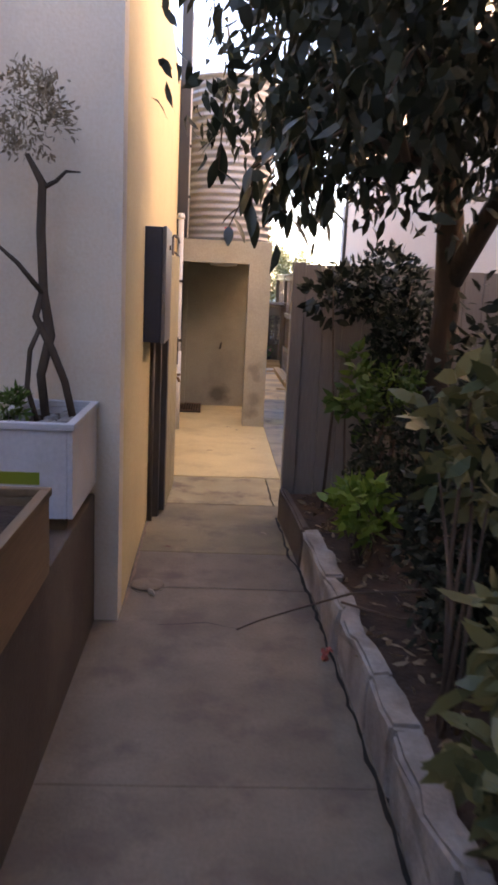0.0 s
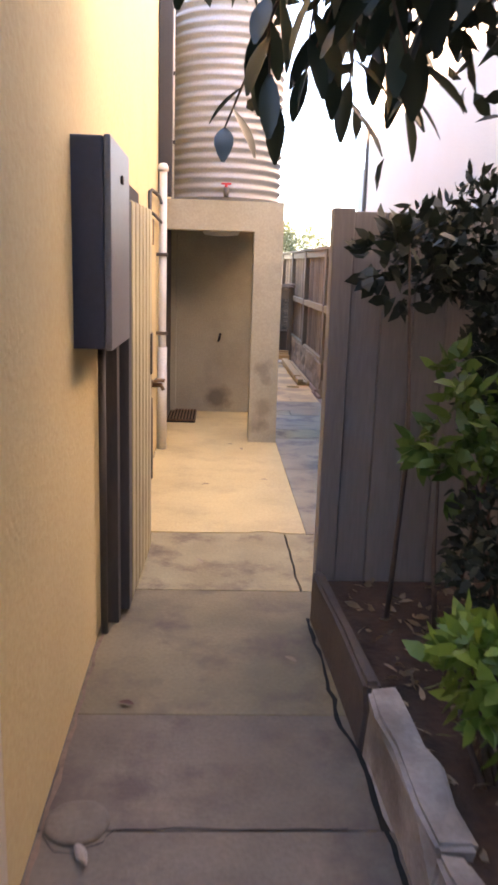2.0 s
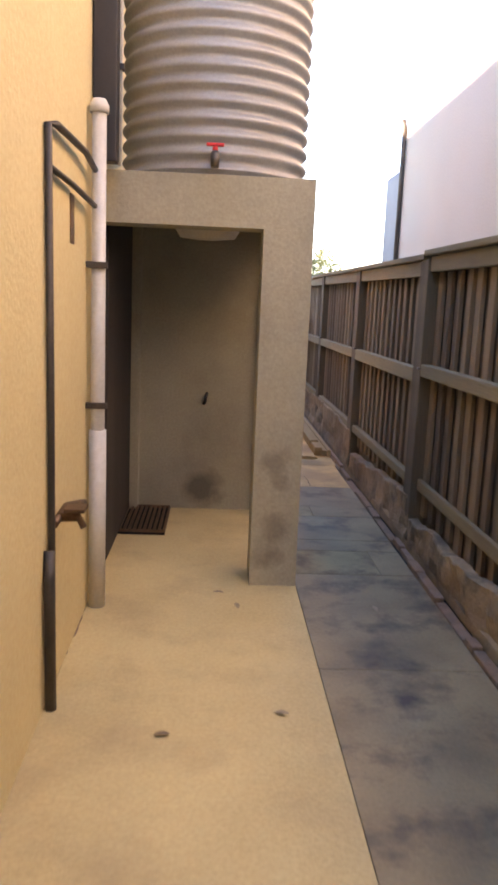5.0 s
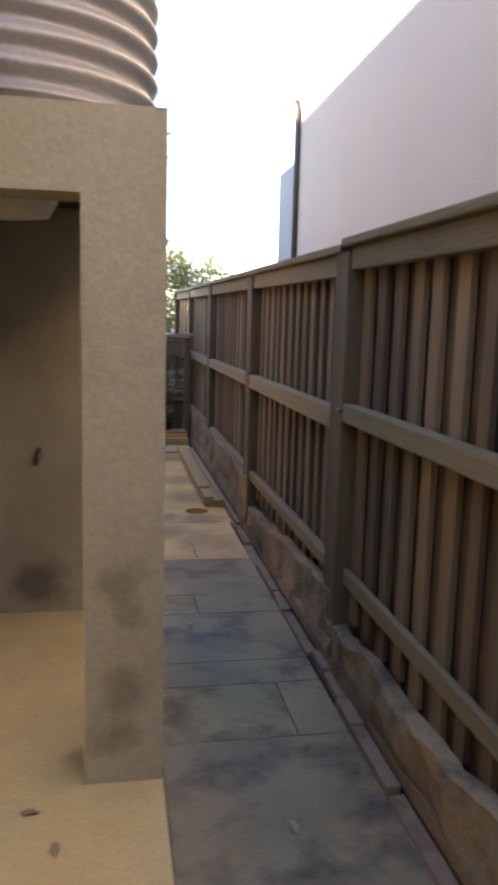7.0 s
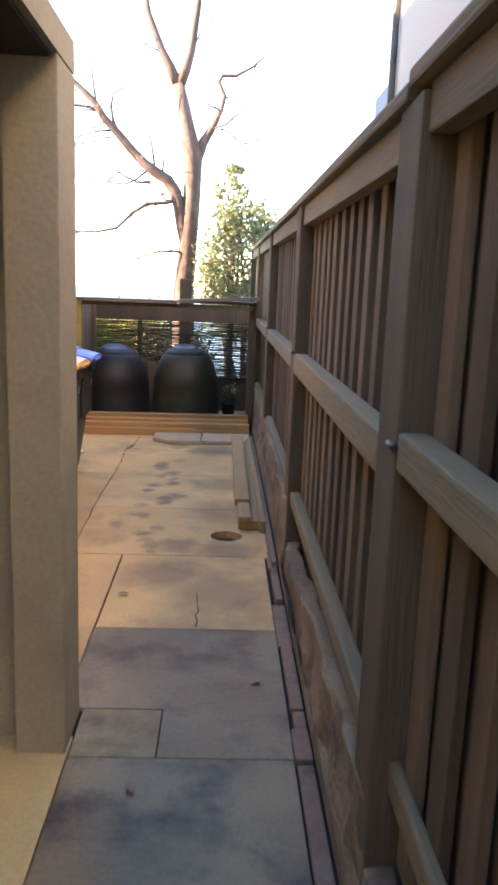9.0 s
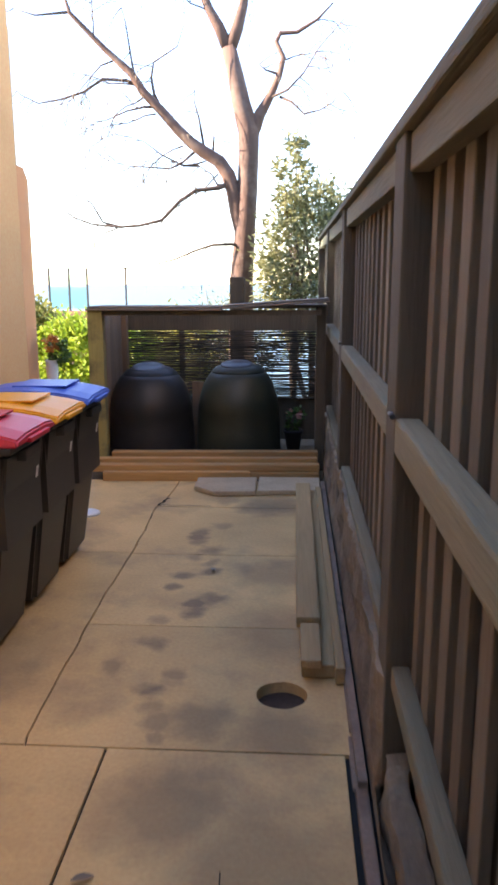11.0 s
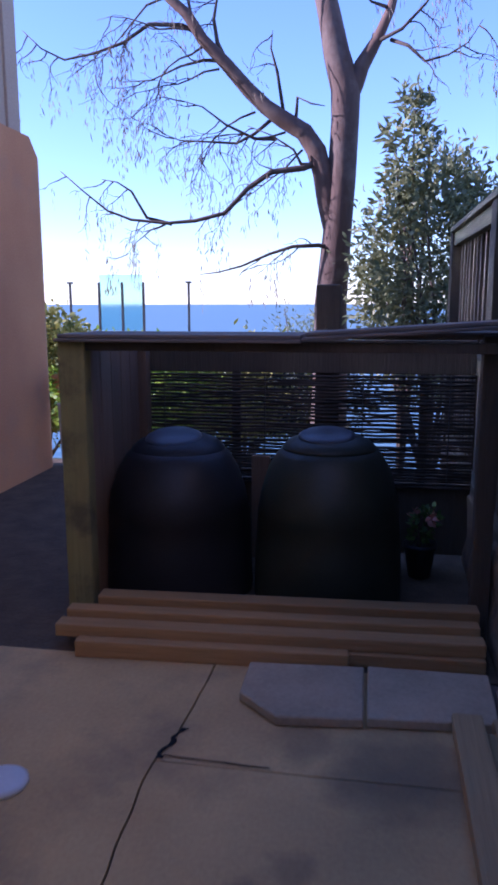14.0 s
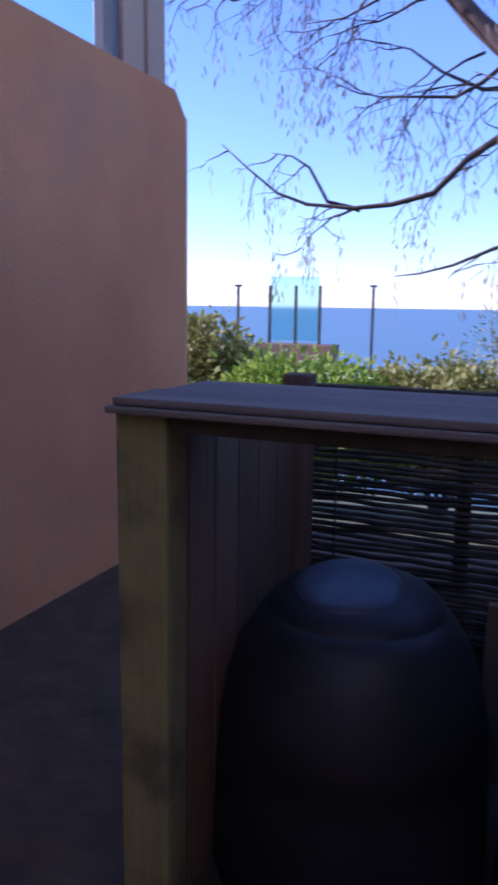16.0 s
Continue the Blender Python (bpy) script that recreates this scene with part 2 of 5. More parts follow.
M_COMPB = mat("black_plastic", (0.030, 0.027, 0.027), (0.021, 0.019, 0.019), 3, 0.5, 0.1)
M_LIDSKY = mat("sky_highlight_plastic", (0.09, 0.10, 0.12), (0.06, 0.07, 0.085), 3, 0.35, 0.05)
M_PAVER = mat("slate_paver", (0.58, 0.43, 0.275), (0.46, 0.34, 0.215), 4, 0.8, 0.25, vary=0.1)
M_SOIL = mat("dark_soil", (0.075, 0.042, 0.028), (0.03, 0.018, 0.013), 8, 0.95, 1.0, grain=40)
M_GROUND = mat("garden_ground", (0.17, 0.18, 0.07), (0.10, 0.10, 0.045), 0.5, 0.95, 0.8, grain=12)
M_DARKG = mat("dark_gravel_ground", (0.136, 0.090, 0.051), (0.076, 0.051, 0.030), 6, 0.9, 0.8, grain=45)
M_KERB = mat("pale_kerb_stone", (0.40, 0.36, 0.33), (0.22, 0.195, 0.175), 5, 0.85, 0.5, stain=(0.16, 0.14, 0.12), stain_scale=4, stain_amt=0.6, vary=0.12)
M_TROUGH = mat("white_trough", (0.62, 0.64, 0.68), (0.52, 0.54, 0.58), 2, 0.6, 0.1, stain=(0.50, 0.47, 0.42), stain_scale=3, stain_amt=0.4)
M_TROUGHB = mat("brown_wood_trough", (0.26, 0.17, 0.10), (0.18, 0.115, 0.07), 3, 0.7, 0.3, stretch=(1, 0.1, 1))
M_PEBBLE = mat("grey_pebble", (0.30, 0.29, 0.28), (0.18, 0.17, 0.17), 20, 0.8, 0.2)
M_BARK = mat("brown_bark", (0.11, 0.075, 0.055), (0.06, 0.042, 0.032), 6, 0.9, 1.0, grain=30, stretch=(1, 1, 0.25))
M_GUM = mat("gum_bark", (0.17, 0.10, 0.075), (0.08, 0.05, 0.038), 2.5, 0.85, 0.6, grain=25, stretch=(1, 1, 0.25), stain=(0.25, 0.19, 0.155), stain_scale=2.0, stain_amt=0.6)
M_TWIG = mat("twig_bark", (0.14, 0.10, 0.08), (0.09, 0.065, 0.05), 6, 0.9, 0.4)
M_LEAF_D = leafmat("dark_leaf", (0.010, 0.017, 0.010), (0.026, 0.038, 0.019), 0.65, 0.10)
M_LEAF_M = leafmat("fresh_leaf", (0.09, 0.20, 0.03), (0.22, 0.34, 0.06), 0.45, 0.3)
M_LEAF_BIG = leafmat("glossy_leaf", (0.015, 0.032, 0.02), (0.035, 0.055, 0.034), 0.4, 0.1)
M_LEAF_G = leafmat("green_leaf", (0.04, 0.11, 0.02), (0.12, 0.20, 0.04), 0.4, 0.3)
M_LEAF_L = leafmat("lime_leaf", (0.20, 0.34, 0.03), (0.36, 0.44, 0.06), 0.4, 0.35)
M_LEAF_S = leafmat("silver_leaf", (0.14, 0.17, 0.08), (0.30, 0.30, 0.14), 0.5, 0.3)
M_LEAF_Y = leafmat("yellow_garden_leaf", (0.20, 0.22, 0.05), (0.42, 0.38, 0.10), 0.6, 0.3)
M_LEAF_V = leafmat("variegated_leaf", (0.04, 0.07, 0.03), (0.25, 0.24, 0.11), 0.45, 0.3)
M_LEAF_O = leafmat("orange_petal", (0.60, 0.19, 0.06), (0.75, 0.32, 0.10), 0.5, 0.3)
M_LEAF_DRY = leafmat("dry_leaf", (0.20, 0.15, 0.10), (0.34, 0.27, 0.19), 0.7, 0.2)
M_GLASS = glassmat("clear_glass", (0.75, 0.92, 0.93))
M_SEAGLASS = glassmat("sea_green_glass", (0.52, 0.84, 0.82), 0.12)
M_FRAME = mat("beige_column_paint", (0.62, 0.43, 0.28), (0.55, 0.38, 0.25), 2, 0.7, 0.1)
M_COLG = mat("blue_grey_sill_and_shaded_wall", (0.20, 0.21, 0.24), (0.17, 0.18, 0.21), 2, 0.6, 0.1)
M_ALCOVE_SHADE = mat("alcove_shade_board", (0.055, 0.042, 0.035), (0.035, 0.027, 0.022), 3, 0.85, 0.2, stretch=(1, 1, 0.1))
M_HOLE = mat("hole_dark", (0.012, 0.010, 0.008), (0.007, 0.006, 0.005), 8, 0.9, 0.2)
M_WATER = bpy.data.materials.new("sea_water")
M_WATER.use_nodes = True
_p = M_WATER.node_tree.nodes["Principled BSDF"]
_p.inputs["Base Color"].default_value = (0.06, 0.14, 0.17, 1)
_p.inputs["Roughness"].default_value = 0.35
_w = M_WATER.node_tree.nodes.new("ShaderNodeTexNoise")
_w.inputs["Scale"].default_value = 0.12
_w.inputs["Detail"].default_value = 6
_g = M_WATER.node_tree.nodes.new("ShaderNodeNewGeometry")
M_WATER.node_tree.links.new(_g.outputs["Position"], _w.inputs["Vector"])
_b = M_WATER.node_tree.nodes.new("ShaderNodeBump")
_b.inputs["Strength"].default_value, _b.inputs["Distance"].default_value = 0.6, 1.0
M_WATER.node_tree.links.new(_w.outputs["Fac"], _b.inputs["Height"])
M_WATER.node_tree.links.new(_b.outputs["Normal"], _p.inputs["Normal"])


# ---- mesh helpers ----
def box(bm, x0, x1, y0, y1, z0, z1, bev=0.0):
    r = bmesh.ops.create_cube(bm, size=1.0, matrix=Matrix.Translation(((x0 + x1) / 2, (y0 + y1) / 2, (z0 + z1) / 2)) @ Matrix.Diagonal((abs(x1 - x0), abs(y1 - y0), abs(z1 - z0), 1)))
    if bev > 0:
        es = {e for v in r["verts"] for e in v.link_edges}
        bmesh.ops.bevel(bm, geom=list(es), offset=bev, segments=2, affect="EDGES", profile=0.6)
    return bm


def boxm(x0, x1, y0, y1, z0, z1, bev=0.0):
    return box(bmesh.new(), x0, x1, y0, y1, z0, z1, bev)


def prism(pts, z0, z1, bm=None):
    bm = bm or bmesh.new()
    lo = [bm.verts.new((x, y, z0)) for x, y in pts]
    hi = [bm.verts.new((x, y, z1)) for x, y in pts]
    bm.faces.new(lo[::-1])
    bm.faces.new(hi)
    for i in range(len(pts)):
        j = (i + 1) % len(pts)
        bm.faces.new((lo[i], lo[j], hi[j], hi[i]))
    bmesh.ops.recalc_face_normals(bm, faces=bm.faces)
    return bm


def tube(bm, pts, radii, sides=8, cap=True):
    """A tapered round tube along points."""
    pts = [Vector(p) for p in pts]
    if not isinstance(radii, (list, tuple)):
        radii = [radii] * len(pts)
    rings = []
    up = None
    for i, p in enumerate(pts):
        d = (pts[min(i + 1, len(pts) - 1)] - pts[max(i - 1, 0)])
        d = d.normalized() if d.length > 1e-9 else Vector((0, 0, 1))
        if up is None:
            up = Vector((1, 0, 0)) if abs(d.x) < 0.8 else Vector((0, 1, 0))
        u = (up - d * up.dot(d)).normalized()
        up = u
        v = d.cross(u)
        rings.append([bm.verts.new(p + (u * math.cos(2 * math.pi * k / sides) + v * math.sin(2 * math.pi * k / sides)) * radii[i]) for k in range(sides)])
    for a, b in zip(rings, rings[1:]):
        for k in range(sides):
            f = bm.faces.new((a[k], a[(k + 1) % sides], b[(k + 1) % sides], b[k]))
            f.smooth = True
    if cap:
        bm.faces.new(rings[0][::-1])
        bm.faces.new(rings[-1])
    return bm


def lathe(bm, prof, centre=(0, 0, 0), sides=32, smooth=True):
    cx, cy, cz = centre
    rings = [[bm.verts.new((cx + r * math.cos(2 * math.pi * k / sides), cy + r * math.sin(2 * math.pi * k / sides), cz + z)) for k in range(sides)] for r, z in prof]
    for a, b in zip(rings, rings[1:]):
        for k in range(sides):
            f = bm.faces.new((a[k], a[(k + 1) % sides], b[(k + 1) % sides], b[k]))
            f.smooth = smooth
    bm.faces.new(rings[0][::-1])
    bm.faces.new(rings[-1])
    return bm


def part(name, bm, material, parent=None, label="", kind=""):
    """Links a bmesh as one mesh object under a thing."""
    me = bpy.data.meshes.new(name)
    bm.to_mesh(me)
    bm.free()
    me.materials.append(material)
    ob = new(name, me)
    if parent is not None:
        ob.parent = parent
        ob.matrix_parent_inverse = parent.matrix_world.inverted() if parent.parent is None and parent.type != "EMPTY" else Matrix.Identity(4)
        if parent.type == "EMPTY":
            ob.location = -parent.location if parent.parent is None else Vector((0, 0, 0))
    if label or kind:
        tagged(ob, label=label, kind=kind)
    return ob


def thing(name, at, label, category, group="", kind=""):
    e = new(name)
    e.location = at
    e.empty_display_size = 0.1
    return tagged(e, label, category, group, kind)


def piece(name, me, parent, at, turn=None):
    """A piece on shared mesh data, placed in world metres."""
    ob = new(name, me)
    ob.parent = parent
    m = Matrix.Translation(at) @ (turn or Matrix.Identity(4))
    base = parent.location if parent.type == "EMPTY" and parent.parent is None else Vector((0, 0, 0))
    ob.matrix_basis = Matrix.Translation(-Vector(base)) @ m
    return ob


def mesh_of(name, bm, material):
    me = bpy.data.meshes.new(name)
    bm.to_mesh(me)
    bm.free()
    me.materials.append(material)
    return me


def structure(name, bm, material, label=""):
    ob = part(name, bm, material, None)
    return tagged(ob, label=label, kind="structure")


def leaf_mesh(name, centres, dirs, lengths, widths, material, rng, parent=None, label="", kind="stuff", fold=0.25):
    """Many small pointed folded leaves in one mesh."""
    n = len(centres)
    c = np.asarray(centres, float)
    d = np.asarray(dirs, float)
    d /= np.linalg.norm(d, axis=1)[:, None] + 1e-9
    r = rng.normal(size=(n, 3))
    s = np.cross(d, r)
    s /= np.linalg.norm(s, axis=1)[:, None] + 1e-9
    nn = np.cross(s, d)
    L = np.asarray(lengths)[:, None]
    W = np.asarray(widths)[:, None]
    v = np.stack([c, c + d * L * 0.28 + s * W * 0.42 + nn * W * fold, c + d * L * 0.62 + s * W * 0.46 + nn * W * fold * 0.6 - nn * L * 0.03, c + d * L - nn * L * 0.12,
                  c + d * L * 0.62 - s * W * 0.46 + nn * W * fold * 0.6 - nn * L * 0.03, c + d * L * 0.28 - s * W * 0.42 + nn * W * fold], axis=1).reshape(-1, 3)
    i = np.arange(n)[:, None] * 6
    f = np.concatenate([i + [0, 1, 5], i + [1, 2, 4], i + [1, 4, 5], i + [2, 3, 4]], axis=0)
    me = bpy.data.meshes.new(name)
    me.from_pydata(v.tolist(), [], f.tolist())
    me.materials.append(material)
    ob = new(name, me)
    if parent is not None:
        ob.parent = parent
        ob.location = -parent.location
    return tagged(ob, label=label, kind=kind)


def clump(rng, centre, size, n, count=9, squash=1.0):
    """Leaf bases gathered in uneven clumps inside an ellipsoid."""
    k = max(3, n // count)
    q = rng.normal(size=(k, 3))
    q /= np.linalg.norm(q, axis=1)[:, None]
    q *= rng.uniform(0.25, 1.0, size=(k, 1)) ** 0.5
    heads = q * np.array(size) + np.array(centre)
    pts = np.repeat(heads, count, axis=0) + rng.normal(size=(k * count, 3)) * np.mean(size) * 0.10
    dirs = (pts - np.array(centre)) / np.array(size) * 0.6 + rng.normal(size=pts.shape) * 0.6
    return pts, dirs, heads


# ---- ground, sea ----
def ground_height(x, y):
    if y < 21.5:
        return -0.06
    t = min((y - 21.5) / 60.0, 1.0)
    return -0.06 - 16.0 * t ** 1.1


gbm = bmesh.new()
xs = [-400, -120, -40, -15, -8, -4, 0, 4, 8, 15, 40, 120, 400]
ys = [-60, -10, 0, 10, 18, 21.5, 24, 27, 30, 35, 42, 50, 60, 72, 82, 100]
gv = [[gbm.verts.new((x, y, ground_height(x, y))) for x in xs] for y in ys]
for a, b in zip(gv, gv[1:]):
    for i in range(len(xs) - 1):
        gbm.faces.new((a[i], a[i + 1], b[i + 1], b[i]))
structure("ground", gbm, M_GROUND, "rough green garden ground sloping down towards the sea")
wbm = bmesh.new()
wv = [wbm.verts.new(p) for p in ((-4900, 70, -14), (4900, 70, -14), (4900, 4800, -14), (-4900, 4800, -14))]
wbm.faces.new(wv)
structure("water", wbm, M_WATER, "calm blue sea reaching to the horizon")

# ---- paving ----
path = tagged(new("pavement"), "old poured concrete path slabs with cracks and stains beside the house", "", "", "structure")
HOLE_X, HOLE_Y, HOLE_R = 1.49, 14.37, 0.098
bed = boxm(-0.6, 1.82, -3, HOLE_Y - 0.12, -0.055, -0.014)
box(bed, -0.6, 1.82, HOLE_Y + 0.12, 17.55, -0.055, -0.014)
box(bed, -0.6, HOLE_X - 0.12, HOLE_Y - 0.12, HOLE_Y + 0.12, -0.055, -0.014)
box(bed, HOLE_X + 0.12, 1.82, HOLE_Y - 0.12, HOLE_Y + 0.12, -0.055, -0.014)
part("bedding", bed, M_HOLE, path)
G = 0.002


def slab(x0, x1, y0, y1, m, name="slab", z=0.0):
    bm = bmesh.new()
    box(bm, x0 + G, x1 - G, y0 + G, y1 - G, -0.05, z, 0.004)
    return part(name, bm, m, path)



def crooked(pts, m, name="slab", z=0.0):
    return part(name, prism(pts, -0.05, z), m, path)


def holed_slab(pts, m, r0=HOLE_R):
    """A slab with the open round drain hole through it."""
    bm = bmesh.new()
    outer = [bm.verts.new((x, y, 0.0)) for x, y in pts]
    inner = []
    for k in range(32):
        a = 2 * math.pi * k / 32
        r = r0 * (1 + 0.035 * noise.noise(Vector((math.cos(a) * 2, math.sin(a) * 2, 7.0))))
        inner.append(bm.verts.new((HOLE_X + r * math.cos(a), HOLE_Y + r * math.sin(a), 0.0)))
    edges = [bm.edges.new((l[k], l[(k + 1) % len(l)])) for l in (outer, inner) for k in range(len(l))]
    bmesh.ops.triangle_fill(bm, use_beauty=True, use_dissolve=False, edges=edges)
    for l in (outer, inner):
        low = [bm.verts.new((v.co.x, v.co.y, -0.05)) for v in l]
        for k in range(len(l)):
            bm.faces.new((l[k], l[(k + 1) % len(l)], low[(k + 1) % len(l)], low[k]))
    bmesh.ops.recalc_face_normals(bm, faces=bm.faces)
    for f in bm.faces:
        if abs(f.normal.z) > 0.9 and f.normal.z < 0:
            f.normal_flip()
    return part("slab", bm, m, path)


def seam(y, gap=0.0, shift=0.0):
    """The wandering joint between the wide slabs and the slabs beside the house."""
    ys = [7.1, 7.5, 7.97, 13.0, 14.05, 15.2, 16.0, 16.85, 17.0, 17.62]
    xs = [0.842, 0.835, 0.828, 0.90, 0.60, 0.575, 0.585, 0.56, 0.60, 0.63]
    return float(np.interp(y, ys, xs)) + 0.012 * noise.noise(Vector((y * 5.0, shift, 0))) + gap


def steps(a, b):
    n = max(2, int((b - a) / 0.05))
    return [a + (b - a) * i / n for i in range(n + 1)]


for y0, y1 in ((-3.0, 0.3), (0.3, 2.0), (2.0, 3.66), (3.66, 5.39), (5.39, 5.983), (5.983, 7.1)):
    x1 = 0.90 if y0 > 5.3 else 0.98
    slab(-0.24 if y0 < 5.3 else -0.12, x1, y0, y1, M_CONC if y1 < 5.99 else M_CONC_M)
crooked([(-0.12, 7.104), ] + [(seam(v, -0.006), v) for v in steps(7.104, 7.966)] + [(-0.12, 7.966)], M_CONC_W)
crooked([(seam(v, 0.006), v) for v in steps(7.104, 7.966)][::-1] + [(1.8, 7.104), (1.8, 7.966)], M_CONC_W)
front = [(x, 7.978 + 0.008 * noise.noise(Vector((x * 9.0, 3.0, 0))) + (0.035 * math.exp(-((x - 0.70) / 0.10) ** 2))) for x in steps(-0.16, 0.965)]
crooked(front + [(0.965, 12.2), (-0.16, 12.2)], M_CONC_Y, z=0.003)
crooked([(0.45, 7.97), (0.965, 7.97), (0.965, 8.03), (0.45, 8.03)], M_CONC_W, z=-0.002)
for x0, x1, y0, y1, m in (
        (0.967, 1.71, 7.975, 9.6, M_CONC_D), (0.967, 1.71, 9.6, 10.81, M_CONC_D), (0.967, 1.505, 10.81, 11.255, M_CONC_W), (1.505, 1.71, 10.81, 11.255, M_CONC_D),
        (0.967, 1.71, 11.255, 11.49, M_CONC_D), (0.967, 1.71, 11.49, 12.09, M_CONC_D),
        (0.967, 1.255, 12.09, 12.38, M_CONC_W), 
        (0.90, 1.71, 13.05, 14.0, M_CONC_B),
        
        (-0.38, 0.895, 12.42, 14.0, M_CONC_B), ):
    slab(x0, x1, y0, y1, m)

for x1, ya, yb in ((1.738, 14.004, 14.937), (1.738, 14.943, 15.877), (1.738, 15.883, 16.827), (1.738, 16.833, 17.56)):
    outline = [(seam(v, 0.004), v) for v in steps(ya, yb)][::-1] + [(x1, ya), (x1, yb)]
    if ya < HOLE_Y < yb:
        holed_slab(outline, M_CONC_B)
    else:
        crooked(outline, M_CONC_B)
for ya, yb in ((14.004, 15.9), (15.905, 17.55)):
    crooked([(-0.38, ya)] + [(seam(v, -0.004), v) for v in steps(ya, yb)] + [(-0.38, yb)], M_CONC_B)

crooked([(1.257, 12.092), (1.708, 12.092), (1.708, 13.046), (0.899, 13.046), (0.899, 12.383), (1.257, 12.383)], M_CONC_G)

# crooked joint strip beside the fence
kb = bmesh.new()
rr = random.Random(5)
y = 7.98
while y < 17.5:
    ln = rr.uniform(0.12, 0.6)
    box(kb, 1.720 + rr.uniform(-0.012, 0.012), 1.770 + rr.uniform(-0.004, 0.004), y, min(y + ln - 0.012, 17.55), -0.05, 0.012 + rr.uniform(-0.012, 0.018), 0.008)
    y += ln
part("edge_strip", kb, M_EDGE, path)


def crack(pts, w, name="crack", m=M_HOLE):
    bm = bmesh.new()
    r = random.Random(len(pts) * 7 + int(pts[0][1] * 10))
    rows = []
    for (xa, ya), (xb, yb) in zip(pts, pts[1:]):
        n = max(2, int(math.dist((xa, ya), (xb, yb)) / 0.06))
        for i in range(n):
            t = i / n
            rows.append((xa + (xb - xa) * t + r.uniform(-0.008, 0.008), ya + (yb - ya) * t + r.uniform(-0.004, 0.004)))
    rows.append(pts[-1])
    nx = (rows[-1][1] - rows[0][1]) or 1e-6
    along_x = abs(rows[-1][0] - rows[0][0]) > abs(nx)
    va = []
    for x, yy in rows:
        h = w * r.uniform(0.35, 1.0) / 2
        a, b = ((x, yy - h), (x, yy + h)) if along_x else ((x - h, yy), (x + h, yy))
        va.append((bm.verts.new((*a, 0.0045)), bm.verts.new((*b, 0.0045))))
    for p, q in zip(va, va[1:]):
        f = bm.faces.new((p[0], p[1], q[1], q[0]))
    bmesh.ops.recalc_face_normals(bm, faces=bm.faces)
    return part(name, bm, m, path)


crack([(-0.085, 5.45), (-0.08, 5.36), (-0.03, 5.305), (0.04, 5.30), (0.09, 5.34), (0.12, 5.385)], 0.007)
crack([(0.12, 5.39), (0.3, 5.395), (0.6, 5.388), (0.8, 5.392)], 0.007)
crack([(-0.085, 5.12), (-0.088, 5.9), (-0.096, 6.7)], 0.022, "dirt_line", M_EDGE)
crack([(0.972, 2.6), (0.952, 4.0), (0.93, 4.9), (0.90, 5.7), (0.862, 5.9), (0.84, 6.78)], 0.022, "dirt_line")
crack([(-0.145, 8.0), (-0.150, 9.2), (-0.152, 10.2)], 0.014, "dirt_line", M_EDGE)
crack([(0.1, 4.9), (0.35, 4.94), (0.5, 4.88)], 0.008)
crack([(1.345, 13.06), (1.35, 13.3), (1.34, 13.46)], 0.008)

crack([(0.62, 17.03), (0.585, 16.97), (0.60, 16.92), (0.565, 16.87), (0.575, 16.84)], 0.032, "broken_edge")
crack([(0.585, 16.86), (0.75, 16.85), (0.95, 16.845)], 0.012, "broken_edge")

# ---- house walls ----
wall_west = structure("wall_west", prism([(-0.095, 5.09), (-0.155, 10.45), (-0.17, 12.42), (-0.38, 12.43), (-0.38, 17.03), (-0.62, 17.03), (-0.62, 12.9), (-6, 12.9), (-6, 5.09)], -0.1, 3.9), M_YELLOW, "yellow rendered side wall of the house")
structure("wall_entry", prism([(-6, 4.95), (-0.096, 4.95), (-0.094, 5.085), (-6, 5.085)], -0.1, 3.9), M_WHITE, "pale rendered wall end beside the path")
structure("wall_rear", prism([(-0.62, 17.034), (-0.372, 17.034), (-0.372, 12.44), (-0.376, 12.44), (-0.376, 17.031), (-0.62, 17.031)], -0.1, 3.9), M_TAN, "tan rendered rear corner of the house")
bm = prism([(-1.7, 16.9), (-1.7, 21.0), (-2.1, 21.0), (-2.1, 16.9)], -0.1, 2.88)
prism([(-1.7, 21.0), (-1.7, 21.13), (-1.73, 21.22), (-1.8, 21.27), (-2.1, 21.27), (-2.1, 21.0)], -0.1, 2.75, bm)
for v in bm.verts:
    if 2.7 < v.co.z < 2.8 and v.co.y < 21.05:
        v.co.z = 2.88
structure("wall_balcony", bm, M_ORANGE, "terracotta rendered garden wall with rounded end")
structure("wall_link", prism([(-0.62, 17.028), (-1.9, 17.028), (-1.9, 16.8), (-0.62, 16.8)], -0.1, 3.9), M_TAN, "tan rendered back wall of the house")
# Unseen roof added to block sun; ridge sets the neighbour wall's shadow line.
roofm = mat("grey_roof_metal", (0.22, 0.22, 0.23), (0.18, 0.18, 0.19), 1.0, 0.6, 0.1)
rbm = bmesh.new()
for x0, x1, y0, y1 in ((-6.0, -0.36, 4.95, 17.03),):
    v = [rbm.verts.new(q) for q in ((x0, y0, 3.9), (x1, y0, 3.9), (x1, y1, 3.9), (x0, y1, 3.9), (x0, y0, 8.15), (x0, y1, 8.15))]
    for q in ((0, 1, 2, 3), (1, 4, 5, 2), (0, 4, 1), (3, 2, 5), (0, 3, 5, 4)):
        rbm.faces.new([v[k] for k in q])
bmesh.ops.recalc_face_normals(rbm, faces=rbm.faces)
structure("roof", rbm, roofm, "unseen sloping house roof with its ridge set to block the sun")
structure("wall_south", boxm(-6, 6, -3.2, -3.0, -0.1, 3.9), M_WHITE, "plain wall closing the path behind")
